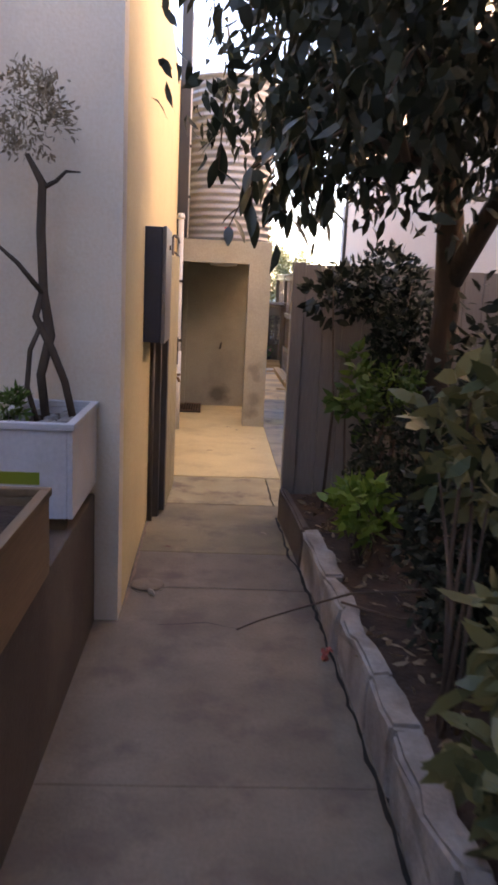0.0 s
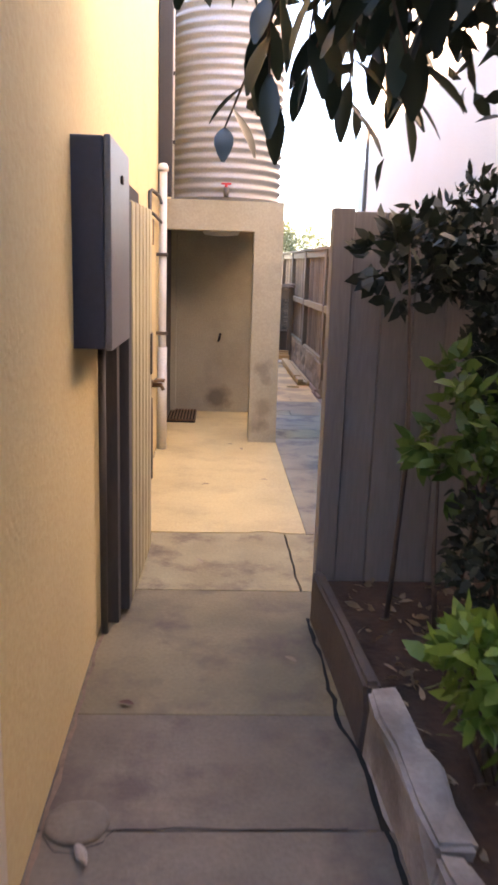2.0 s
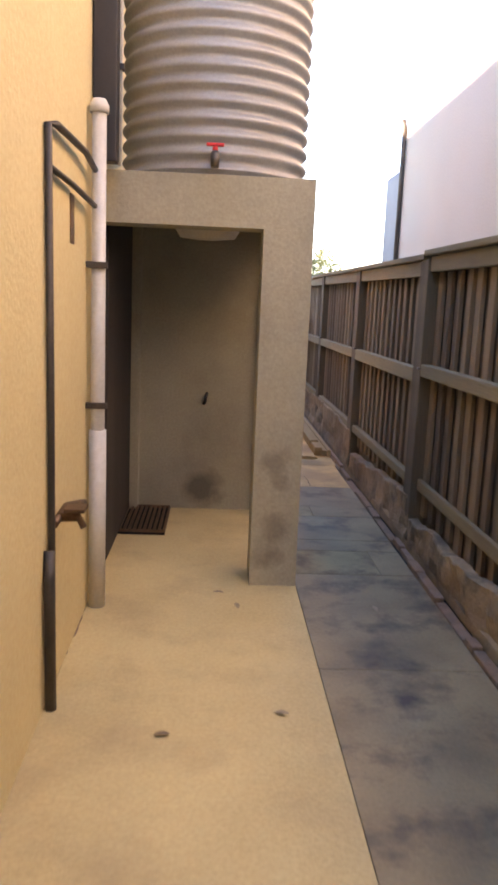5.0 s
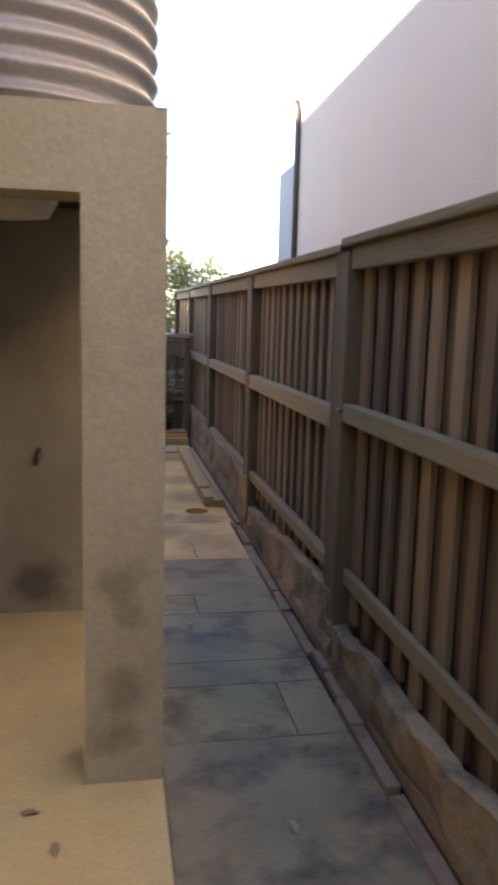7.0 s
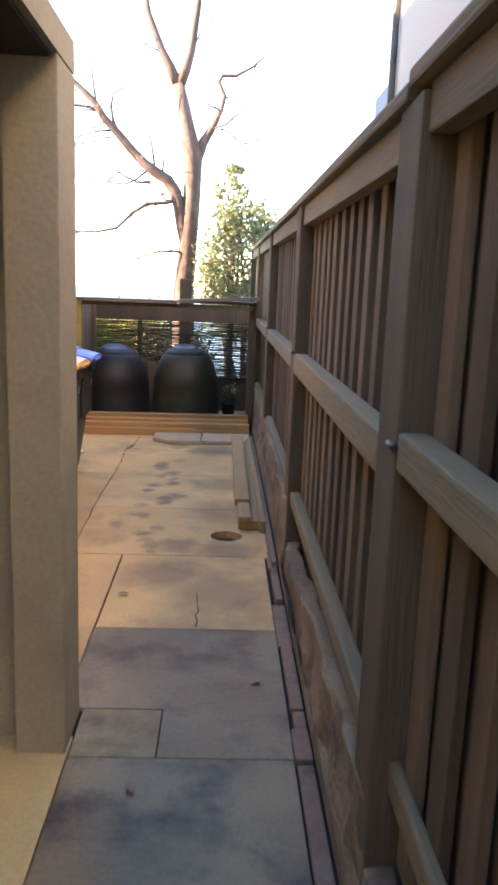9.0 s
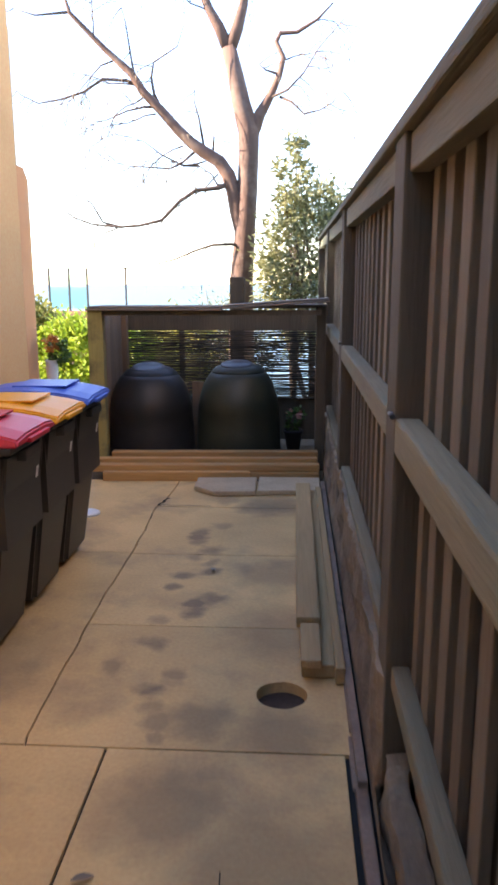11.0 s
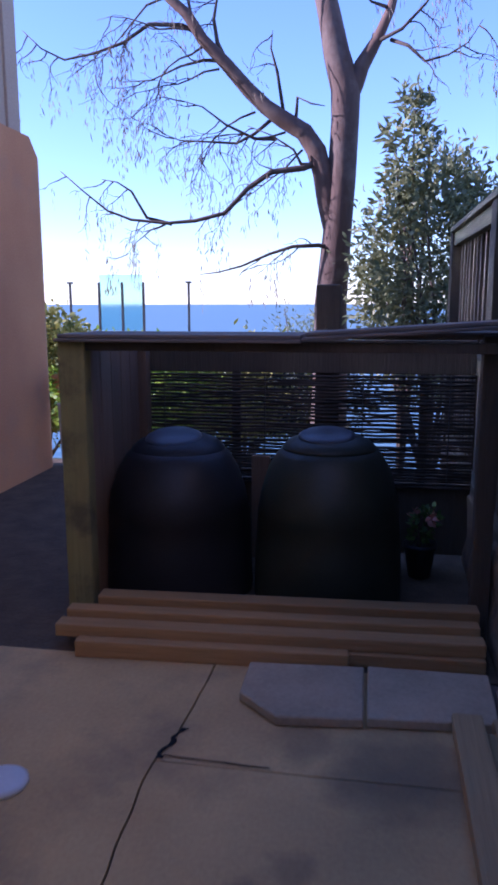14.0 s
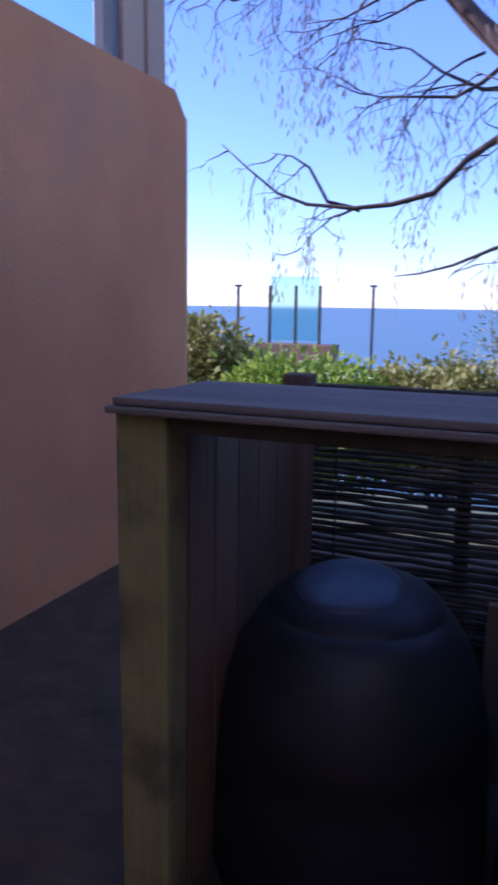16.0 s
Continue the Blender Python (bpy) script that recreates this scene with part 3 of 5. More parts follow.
structure("wall_dado", boxm(-0.55, -0.21, -3.0, 4.94, -0.1, 0.66, 0.01), M_DADO, "low rendered ledge wall beside the path")
structure("wall_entry_side", boxm(-1.3, -1.1, -3.0, 4.94, -0.1, 3.9), M_WHITE, "pale rendered house wall above the ledge")
structure("wall_neighbour", boxm(2.8, 9.0, -3.0, 16.6, -0.1, 5.6), M_NEIGH, "beige rendered wall of the neighbouring house")
# Shaded side of the lower part; its shade is put into the blue grey.
structure("wall_neighbour_rear", boxm(2.95, 9.0, 16.61, 18.3, -0.1, 3.49), M_COLG, "lower rear part of the neighbouring house, shaded side coloured blue grey")

# ---- tank stand and tank ----
stand = thing("tank_stand", (0.4, 11.4, 0), "grey rendered stand with dark alcove under the water tank", "tank stand")
part("pier", boxm(0.70, 0.962, 10.59, 10.86, 0.0, 1.9505), M_STAND, stand)
part("back_wall", boxm(-0.165, 0.80, 12.20, 12.33, 0.0, 2.118, 0.004), M_STAND, stand)
part("rear_pier", boxm(0.802, 0.960, 12.10, 12.35, 0.0, 2.118, 0.006), M_STAND, stand)
part("pilaster", boxm(-0.165, -0.08, 12.08, 12.198, 0.0, 2.118, 0.004), M_STAND, stand)
part("front_beam", boxm(-0.15, 0.962, 10.59, 10.80, 1.951, 2.21), M_STAND, stand)
part("platform", boxm(-0.15, 0.962, 10.801, 12.33, 2.12, 2.21), M_STAND, stand)
# Added dark boards: the alcove's shade is put into their colour.
part("side_lining", boxm(-0.163, -0.135, 10.83, 12.015, 0.045, 2.115, 0.002), M_ALCOVE_SHADE, stand, "dark board added for the shade on the alcove side")
part("soffit_lining", boxm(-0.13, 0.94, 10.87, 12.10, 2.105, 2.118, 0.002), M_ALCOVE_SHADE, stand, "dark board added for the shade under the platform")
lt = thing("ceiling_light", (0.3, 11.2, 2.12), "off white oval light fitting on the ceiling of the stand", "light")
part("base", boxm(0.25, 0.55, 11.12, 11.24, 2.04, 2.104, 0.004), M_PVC, lt)
bm = bmesh.new()
lathe(bm, [(0.02, -0.05), (0.07, -0.045), (0.085, -0.02), (0.085, 0.0)], (0, 0, 0), 20)
bmesh.ops.transform(bm, matrix=Matrix.Translation((0.40, 11.18, 2.038)) @ Matrix.Diagonal((2.3, 0.9, 2.2, 1)), verts=bm.verts)
part("cover", bm, M_PVC, lt)

tank = thing("water_tank", (0.43, 11.17, 2.21), "round corrugated metal rainwater tank on a rendered stand", "water tank")
prof = []
R0, PITCH = 0.52, 0.0857
for i in range(0, 168):
    z = 0.03 + i * 0.0107
    prof.append((R0 + 0.014 * math.cos(2 * math.pi * (z - 0.03) / PITCH), z))
bm = bmesh.new()
lathe(bm, [(R0 - 0.02, 0.0), (R0 + 0.012, 0.004), (R0 + 0.012, 0.03)] + prof, (0.43, 11.17, 2.212), 64)
part("wall", bm, M_TANK, tank)
bm = bmesh.new()
zt = prof[-1][1]
lathe(bm, [(R0 + 0.03, zt), (R0 + 0.03, zt + 0.03), (0.3, zt + 0.10), (0.02, zt + 0.15)], (0.43, 11.17, 2.212), 48)
part("lid", bm, M_TANK, tank)
tap = part("tap", tube(bmesh.new(), [(0.435, 10.66, 2.30), (0.435, 10.56, 2.30), (0.435, 10.54, 2.285), (0.435, 10.535, 2.235)], [0.022, 0.024, 0.024, 0.02], 10), M_STEEL, tank, "dark metal outlet tap")
bm = tube(bmesh.new(), [(0.435, 10.57, 2.31), (0.435, 10.57, 2.345)], 0.014, 8)
box(bm, 0.39, 0.48, 10.555, 10.585, 2.343, 2.358, 0.004)
part("handle", bm, M_RED, tap, "red plastic tap handle")

# gutter pipes above the tank by the wall
dp = thing("downpipe", (-0.08, 10.42, 2.2), "dark brown downpipe on the house wall beside the tank", "downpipe")
part("pipe", boxm(-0.150, -0.035, 10.36, 10.46, 2.21, 6.0, 0.008), M_GUTTER, dp)
part("overflow_pipe", tube(bmesh.new(), [(-0.035, 10.48, 2.21), (-0.035, 10.48, 4.6)], 0.012, 8), M_PVC, dp)
for z in (2.65, 3.2):
    part("clip", boxm(-0.055, -0.015, 10.46, 10.50, z, z + 0.03, 0.003), M_GUTTER, dp)

pv = thing("waste_pipe", (-0.10, 10.3, 0), "white plastic waste pipe with cap on the yellow wall", "pipe")
part("pipe", tube(bmesh.new(), [(-0.10, 10.25, 0.0), (-0.10, 10.25, 2.40)], 0.034, 16), M_PVC, pv)
part("lower_sleeve", tube(bmesh.new(), [(-0.10, 10.25, 0.0), (-0.10, 10.25, 0.92)], 0.043, 16), M_PVC, pv)
part("cap", lathe(bmesh.new(), [(0.045, 0), (0.045, 0.03), (0.03, 0.06), (0.005, 0.065)], (-0.10, 10.25, 2.40), 16), M_PVC, pv)
for z in (1.03, 1.7):
    part("clip", boxm(-0.155, -0.05, 10.20, 10.23, z, z + 0.03, 0.004), M_STEEL, pv)

hp = thing("garden_tap", (-0.12, 9.3, 0), "thin dark pipe with a brass tap on the yellow wall", "tap pipe")
part("riser", tube(bmesh.new(), [(-0.125, 9.30, 0.0), (-0.125, 9.30, 1.1), (-0.125, 9.28, 2.14), (-0.12, 9.40, 2.16), (-0.11, 9.95, 2.17), (-0.11, 10.2, 2.14)], 0.014, 8), M_STEEL, hp)
part("branch", tube(bmesh.new(), [(-0.125, 9.29, 2.00), (-0.12, 9.7, 2.00), (-0.11, 10.2, 1.98)], 0.012, 8), M_STEEL, hp)
part("supply", tube(bmesh.new(), [(-0.12, 9.98, 0.62), (-0.13, 9.62, 0.70), (-0.125, 9.34, 0.70)], 0.016, 8), M_COPPER, hp)
part("spout", tube(bmesh.new(), [(-0.13, 9.45, 0.70), (-0.05, 9.45, 0.70), (-0.03, 9.45, 0.66)], [0.02, 0.018, 0.014], 8), M_COPPER, hp)
part("handle", boxm(-0.10, -0.02, 9.40, 9.50, 0.73, 0.745, 0.003), M_COPPER, hp)
part("hose_end", tube(bmesh.new(), [(-0.115, 9.22, 0.0), (-0.115, 9.21, 0.5), (-0.12, 9.24, 0.63)], 0.022, 8), M_STEEL, hp)
part("wall_plate", boxm(-0.152, -0.142, 9.78, 9.86, 1.78, 1.98, 0.003), M_COPPER, hp)

gr = thing("drain_grate", (0, 11.8, 0), "rusty brown slotted drain grate in the alcove floor", "drain grate")
part("frame", boxm(-0.165, 0.165, 11.48, 12.13, 0.004, 0.02, 0.003), M_HOLE, gr)
for i in range(10):
    x = -0.155 + i * 0.034
    part("bar", boxm(x, x + 0.017, 11.5, 12.11, 0.0205, 0.038, 0.003), M_COPPER, gr)
for y in (11.485, 12.115):
    part("rim", boxm(-0.165, 0.165, y, y + 0.014, 0.0205, 0.04, 0.002), M_COPPER, gr)
hook = thing("wall_hook", (0.41, 12.20, 0.87), "small dark metal hook on the alcove back wall", "hook")
part("hook", tube(bmesh.new(), [(0.415, 12.20, 0.895), (0.415, 12.16, 0.90), (0.405, 12.13, 0.87), (0.405, 12.16, 0.845), (0.395, 12.17, 0.82)], 0.011, 8), M_STEEL, hook)

# ---- meter box, gate, panel ----
mb = thing("meter_box", (-0.04, 6.4, 1.3), "charcoal meter box with grey door on the yellow wall", "meter box")
part("body", boxm(-0.165, 0.0, 6.14, 6.68, 1.305, 2.005, 0.008), M_BOX, mb)
part("door", boxm(0.001, 0.024, 6.145, 6.675, 1.30, 2.01, 0.006), M_BOXD, mb, "grey steel door")
part("latch", boxm(0.0245, 0.034, 6.40, 6.43, 1.88, 1.91, 0.003), M_STEEL, mb)
cd = thing("cable_conduit", (-0.09, 6.5, 0), "dark timber cover board below the meter box", "conduit")
part("cover", boxm(-0.125, -0.035, 6.72, 6.80, 0.0, 1.86, 0.004), M_DARKP, cd)
part("conduit", tube(bmesh.new(), [(-0.085, 6.62, 0.0), (-0.085, 6.62, 1.304)], 0.016, 10), M_DARKP, cd)
gate = thing("side_gate", (0.0, 6.82, 0), "open boarded gate painted grey, folded back against the yellow wall", "gate")
part("stile", boxm(-0.115, 0.004, 6.82, 6.93, 0.02, 1.865, 0.005), M_DARKP, gate, "dark painted hinge stile")
for i in range(6):
    y0 = 6.934 + i * 0.125
    bm = bmesh.new()
    box(bm, -0.03, 0.008 + 0.004 * i, y0, y0 + 0.121, 0.025, 1.872 + 0.003 * i, 0.006)
    part("board", bm, M_GATE, gate)
part("brace", boxm(-0.09, -0.032, 6.94, 7.67, 1.45, 1.55, 0.004), M_GATE, gate)
part("lower_brace", boxm(-0.09, -0.032, 6.94, 7.67, 0.35, 0.45, 0.004), M_GATE, gate)
part("latch_plate", boxm(0.030, 0.037, 7.58, 7.66, 1.03, 1.25, 0.002), M_STEEL, gate, "dark steel latch plate")
rs = structure("wall_recess_lintel", boxm(-0.150, -0.118, 7.62, 8.42, 1.93, 2.04, 0.003), M_GUTTER, "dark brown timber ledge on the yellow wall")

panel = thing("boarded_screen", (1.6, 6.85, 0), "taupe painted boarded screen closing the garden bed", "screen")
part("end_post", boxm(0.868, 0.958, 6.80, 6.90, 0.0, 1.86, 0.006), M_PANEL, panel)
x = 0.962
i = 0
while x < 2.75:
    w = 0.142
    part("board", boxm(x, min(x + w - 0.005, 2.79), 6.825, 6.86, 0.0, 1.85, 0.005), M_PANEL, panel)
    x += w
    i += 1
part("rail", boxm(0.96, 2.79, 6.862, 6.90, 0.4, 0.49, 0.004), M_PANEL, panel)
part("top_rail", boxm(0.96, 2.79, 6.862, 6.90, 1.5, 1.59, 0.004), M_PANEL, panel)

# ---- timber boundary fence ----
POSTS = [6.93, 9.03, 11.40, 13.76, 16.22, 18.52, 20.8]


def ftop(y):
    return 1.90 + 0.014 * (y - 11.0)


fence = thing("fence", (1.85, 13, 0), "weathered brown paling fence with heavy posts on a mossy plinth", "fence")
rr = random.Random(3)
for y in POSTS:
    part("post", boxm(1.80, 1.92, y, y + 0.19, 0.0, ftop(y) - 0.01, 0.008), M_POST, fence)
pal_meshes = []
for k in range(5):
    bm = bmesh.new()
    box(bm, -0.015, 0.009, -0.044 + 0.003 * k, 0.046 - 0.002 * k, 0, 1.64, 0.003)
    pal_meshes.append(mesh_of("paling", bm, M_FENCE))
# Back palings get dark timber so shade in the gaps is coloured in.
bm = bmesh.new()
box(bm, -0.008, 0.008, -0.088, 0.088, -0.22, 1.69)
back_mesh = mesh_of("back_paling", bm, M_POST)
for ya, yb in zip(POSTS, POSTS[1:]):
    y0, y1 = ya + 0.19, yb
    near_bay = 9.0 < ya < 9.1
    zt = ftop((ya + yb) / 2) + (0.022 if near_bay else 0.0)
    slope = (ftop(yb) - ftop(ya)) / (yb - ya)
    turn = Matrix.Rotation(math.atan(slope), 4, "X")
    for nm, za, zb, xa, xb in (("top_rail", zt - 0.112, zt - 0.016, 1.815, 1.868), ("middle_rail", 1.145 if near_bay else 1.095, 1.225 if near_bay else 1.19, 1.80, 1.868), ("bottom_rail", 0.385, 0.465, 1.838 if near_bay else 1.815, 1.868)):
        if nm == "top_rail":
            bm = boxm(xa, xb, -(y1 - y0) / 2, (y1 - y0) / 2, za - zt, zb - zt, 0.006)
            bmesh.ops.transform(bm, matrix=Matrix.Translation((0, (y0 + y1) / 2, zt)) @ turn, verts=bm.verts)
        else:
            bm = boxm(xa, xb, y0 + 0.002, y1 - 0.002, za + rr.uniform(-0.008, 0.008), zb + rr.uniform(-0.006, 0.006), 0.01)
        part(nm, bm, M_RAIL, fence)
    bm = boxm(1.788, 1.93, -(yb - ya) / 2 + 0.002, (yb - ya) / 2 - 0.002, -0.042, -0.004, 0.008)
    bmesh.ops.transform(bm, matrix=Matrix.Translation((0, (ya + yb) / 2 + 0.09, zt + 0.03)) @ turn, verts=bm.verts)
    part("capping", bm, M_RAIL, fence)
    bm = boxm(1.775, 1.845, ya + 0.003, yb - 0.003, 0.0, (0.42 if 13.7 < ya else 0.34), 0.014)
    bmesh.ops.subdivide_edges(bm, edges=[e for e in bm.edges if e.calc_length() > 0.5], cuts=40)
    bmesh.ops.subdivide_edges(bm, edges=[e for e in bm.edges if abs(e.verts[0].co.z - e.verts[1].co.z) > 0.12], cuts=5, use_grid_fill=True)
    for v in bm.verts:
        if v.co.z > 0.03:
            v.co.x += 0.012 * noise.noise(Vector((v.co.x * 9, v.co.y * 5, v.co.z * 22)))
    for v in bm.verts:
        if v.co.z > 0.1:
            v.co.x += 0.02 + 0.028 * noise.noise(v.co * 5.0) + 0.012 * noise.noise(v.co * 17.0)
            v.co.z += 0.035 * noise.noise(v.co * 3.0) + 0.012 * noise.noise(v.co * 13.0)
            if 9.0 < ya < 12.0:
                v.co.z -= 0.15 * (v.co.y - ya) / (yb - ya)
    part("plinth_board", bm, M_PLINTH, fence)
    n = round((y1 - y0) / 0.183)
    st = (y1 - y0) / n
    for i in range(n):
        yc = y0 + (i + 0.5) * st
        piece("paling", rr.choice(pal_meshes), fence, (1.880, yc + rr.uniform(-0.01, 0.01), 0.23 + rr.uniform(-0.015, 0.015) + (yc - 11) * 0.012), Matrix.Rotation(rr.uniform(-0.006, 0.006), 4, "X"))
        piece("back_paling", back_mesh, fence, (1.906 + rr.uniform(0, 0.004), yc + st / 2, 0.18 + (yc - 11) * 0.012))
for y in POSTS[2:5]:
    part("bolt", tube(bmesh.new(), [(1.79, y - 0.03, 1.2), (1.79, y + 0.03, 1.2)], 0.008, 6), M_STEEL, fence)

# neighbour's corner pipe
np_ = thing("corner_downpipe", (2.78, 16.6, 0), "thin dark pipe at the corner of the neighbouring house", "downpipe")
part("pipe", tube(bmesh.new(), [(2.765, 16.58, 0.0), (2.765, 16.58, 3.85), (2.75, 16.6, 3.95)], 0.03, 8), M_STEEL, np_)

# ---- timber and clutter on the paving ----
def plank(x0, x1, y0, y1, z0, z1, m, label, yaw=0.0):
    t = thing("timber_sleeper", ((x0 + x1) / 2, (y0 + y1) / 2, z0), label, "timber", "loose timber")
    bm = boxm(x0, x1, y0, y1, z0, z1, 0.008)
    c = Matrix.Translation(((x0 + x1) / 2, (y0 + y1) / 2, 0))
    bmesh.ops.transform(bm, matrix=c @ Matrix.Rotation(yaw, 4, "Z") @ c.inverted(), verts=bm.verts)
    part("beam", bm, m, t)
    return t


plank(1.566, 1.700, 14.50, 17.08, 0.003, 0.06, M_SLEEPER, "old grey timber sleeper lying along the fence")
plank(1.545, 1.648, 14.82, 17.10, 0.062, 0.115, M_SLEEPER, "greenish timber batten stacked on a sleeper")
plank(1.562, 1.645, 14.46, 14.80, 0.062, 0.10, M_SLEEPER, "short pale timber offcut on a sleeper")
plank(1.694, 1.732, 14.45, 17.15, 0.003, 0.075, M_SLEEPER, "long narrow timber batten beside the fence", 0.004)
rb = thing("steel_bar", (1.755, 15.4, 0.01), "long rusty metal bar lying against the fence plinth", "metal bar")
part("bar", boxm(1.735, 1.765, 13.80, 17.4, 0.012, 0.05, 0.004), M_EDGE, rb)

hole = thing("drain_hole", (1.49, 14.38, 0), "open round drain hole in the stained concrete", "drain")
part("pit", lathe(bmesh.new(), [(0.115, -0.053), (0.112, -0.051)], (HOLE_X, HOLE_Y, 0.0), 28), M_HOLE, hole)
part("collar", lathe(bmesh.new(), [(0.1125, -0.0505), (0.1125, -0.046)], (HOLE_X, HOLE_Y, 0.0), 28), M_SOIL, hole)
cap = thing("inspection_cap", (0.14, 16.63, 0), "white plastic inspection cap in the concrete beside the bins", "drain cap")
part("cap", lathe(bmesh.new(), [(0.085, 0.0), (0.085, 0.012), (0.07, 0.02), (0.02, 0.022)], (0.12, 16.63, 0.0), 28), M_STRIP, cap)

# pavers
for pts, lb in (([(0.775, 17.50), (0.775, 17.25), (0.935, 17.10), (1.245, 17.13), (1.24, 17.53)], "grey slate paver with a clipped corner lying loose"),
                ([(1.255, 17.54), (1.258, 17.14), (1.72, 17.17), (1.73, 17.54)], "square grey slate paver lying loose")):
    p = thing("loose_paver", (pts[0][0], pts[0][1], 0), lb, "paver", "loose pavers")
    bm = prism(pts, 0.004, 0.042)
    bmesh.ops.bevel(bm, geom=list(bm.edges), offset=0.005, segments=1, affect="EDGES")
    part("stone", bm, M_PAVER, p)

# ---- garden bed ----
bedw = [(0.985, 2.7), (0.965, 4.0), (0.945, 4.9), (0.932, 5.70), (0.895, 5.78), (0.85, 6.79)]
structure("garden_soil", prism([(1.03, -3.0)] + [(x + 0.06, y) for x, y in bedw] + [(2.79, 6.79), (2.79, -3.0)], -0.05, 0.19), M_SOIL, "dark soil of the garden bed with leaf litter")
kerb = tagged(new("kerb"), "uneven pale stone kerb along the garden bed", "", "", "structure")
rr = random.Random(9)
y = -1.0
ks = []
while y < 6.78:
    ln = rr.uniform(0.34, 0.72) if y < 5.3 else 1.2
    if y < 5.3 and y + ln > 5.25:
        ln = 5.76 - y
    y2 = min(y + ln, 6.79)
    def kx(v):
        if v <= bedw[0][1]:
            return bedw[0][0] + 0.01
        for (xa, ya), (xb, yb) in zip(bedw, bedw[1:]):
            if ya <= v <= yb:
                return xa + (xb - xa) * (v - ya) / (yb - ya)
        return bedw[-1][0]
    xa, xb = kx(y), kx(y2)
    top = rr.uniform(0.23, 0.29) if y < 5.7 else 0.25
    wide = rr.uniform(0.085, 0.125) if y < 5.7 else 0.06
    bm = prism([(xa, y + 0.008), (xa + wide, y + 0.008), (xb + wide * 0.9, y2 - 0.008), (xb, y2 - 0.008)], -0.03, top)
    bmesh.ops.bevel(bm, geom=list(bm.edges), offset=0.014, segments=2, affect="EDGES")
    bmesh.ops.subdivide_edges(bm, edges=[e for e in bm.edges if e.calc_length() > 0.2], cuts=4)
    for v in bm.verts:
        v.co += noise.noise_vector(v.co * 6.0) * (0.03 if y < 5.7 else 0.012) + noise.noise_vector(v.co * 17.0) * 0.010
    ks.append(part("kerb_stone", bm, M_KERB if y < 5.7 else M_DADO, kerb))
    y = y2

# ---- planters on the ledge ----
def trough(x0, x1, y0, y1, z0, z1, m, label, name="planter_trough"):
    t = thing(name, ((x0 + x1) / 2, (y0 + y1) / 2, z0), label, "planter")
    w = 0.022
    part("side", boxm(x1 - w, x1, y0 + 0.012, y1 - 0.012, z0, z1 - 0.03, 0.004), m, t)
    part("side", boxm(x0, x0 + w, y0 + 0.012, y1 - 0.012, z0, z1 - 0.03, 0.004), m, t)
    part("end", boxm(x0 + w + 0.001, x1 - w - 0.001, y0 + 0.012, y0 + 0.012 + w, z0, z1 - 0.03, 0.004), m, t)
    part("end", boxm(x0 + w + 0.001, x1 - w - 0.001, y1 - 0.012 - w, y1 - 0.012, z0, z1 - 0.03, 0.004), m, t)
    rim = bmesh.new()
    for a in ((x0 - 0.008, x1 + 0.008, y0, y0 + 0.035), (x0 - 0.008, x1 + 0.008, y1 - 0.035, y1), (x0 - 0.008, x0 + 0.027, y0 + 0.036, y1 - 0.036), (x1 - 0.027, x1 + 0.008, y0 + 0.036, y1 - 0.036)):
        box(rim, *a, z1 - 0.029, z1, 0.005)
    part("rim", rim, m, t)
    part("soil", boxm(x0 + w + 0.001, x1 - w - 0.001, y0 + 0.036, y1 - 0.036, z0 + 0.02, z1 - 0.06), M_SOIL, t)
    return t


t1 = trough(-0.54, -0.20, 4.30, 4.93, 0.72, 1.11, M_TROUGH, "white planter trough with faded yellow print on the ledge")
part("foot", boxm(-0.5, -0.24, 4.36, 4.42, 0.66, 0.72), M_TROUGHB, t1)
part("foot", boxm(-0.5, -0.24, 4.80, 4.86, 0.66, 0.72), M_TROUGHB, t1)
part("print", boxm(-0.50, -0.33, 4.3095, 4.3115, 0.86, 0.91), M_LEAF_L, t1, "faded yellow printed band")
t2 = trough(-0.54, -0.20, 3.05, 3.90, 0.66, 0.965, M_TROUGHB, "brown wooden planter trough on the ledge")
rr = random.Random(21)
bm = bmesh.new()
for i in range(70):
    r = rr.uniform(0.015, 0.035)
    bmesh.ops.create_icosphere(bm, subdivisions=1, radius=r, matrix=Matrix.Translation((rr.uniform(-0.50, -0.24), rr.uniform(4.36, 4.87), 1.03 + rr.uniform(0, 0.03))) @ Matrix.Diagonal((1.2, 1, 0.7, 1)))
pb = part("pebble_filling", bm, M_PEBBLE, t1, "loose grey pebbles", "stuff")

bonsai = thing("potted_shrub", (-0.36, 4.7, 1.03), "bare twisted stems with thin brown crown in the trough", "potted plant")
bm = bmesh.new()
tube(bm, [(-0.39, 4.72, 1.02), (-0.41, 4.70, 1.25), (-0.37, 4.71, 1.42), (-0.40, 4.72, 1.6), (-0.405, 4.7, 1.85), (-0.40, 4.71, 2.05), (-0.46, 4.7, 2.16)], [0.02, 0.02, 0.022, 0.02, 0.02, 0.018, 0.01], 8)
tube(bm, [(-0.27, 4.74, 1.02), (-0.31, 4.72, 1.22), (-0.36, 4.70, 1.36), (-0.43, 4.7, 1.50), (-0.40, 4.71, 1.62)], [0.017, 0.017, 0.018, 0.016, 0.014], 8)
tube(bm, [(-0.41, 4.66, 1.02), (-0.46, 4.66, 1.2), (-0.45, 4.68, 1.36), (-0.40, 4.70, 1.48)], [0.012, 0.012, 0.011, 0.010], 8)
tube(bm, [(-0.40, 4.7, 1.6), (-0.50, 4.69, 1.72), (-0.64, 4.68, 1.84)], [0.012, 0.01, 0.005], 6)
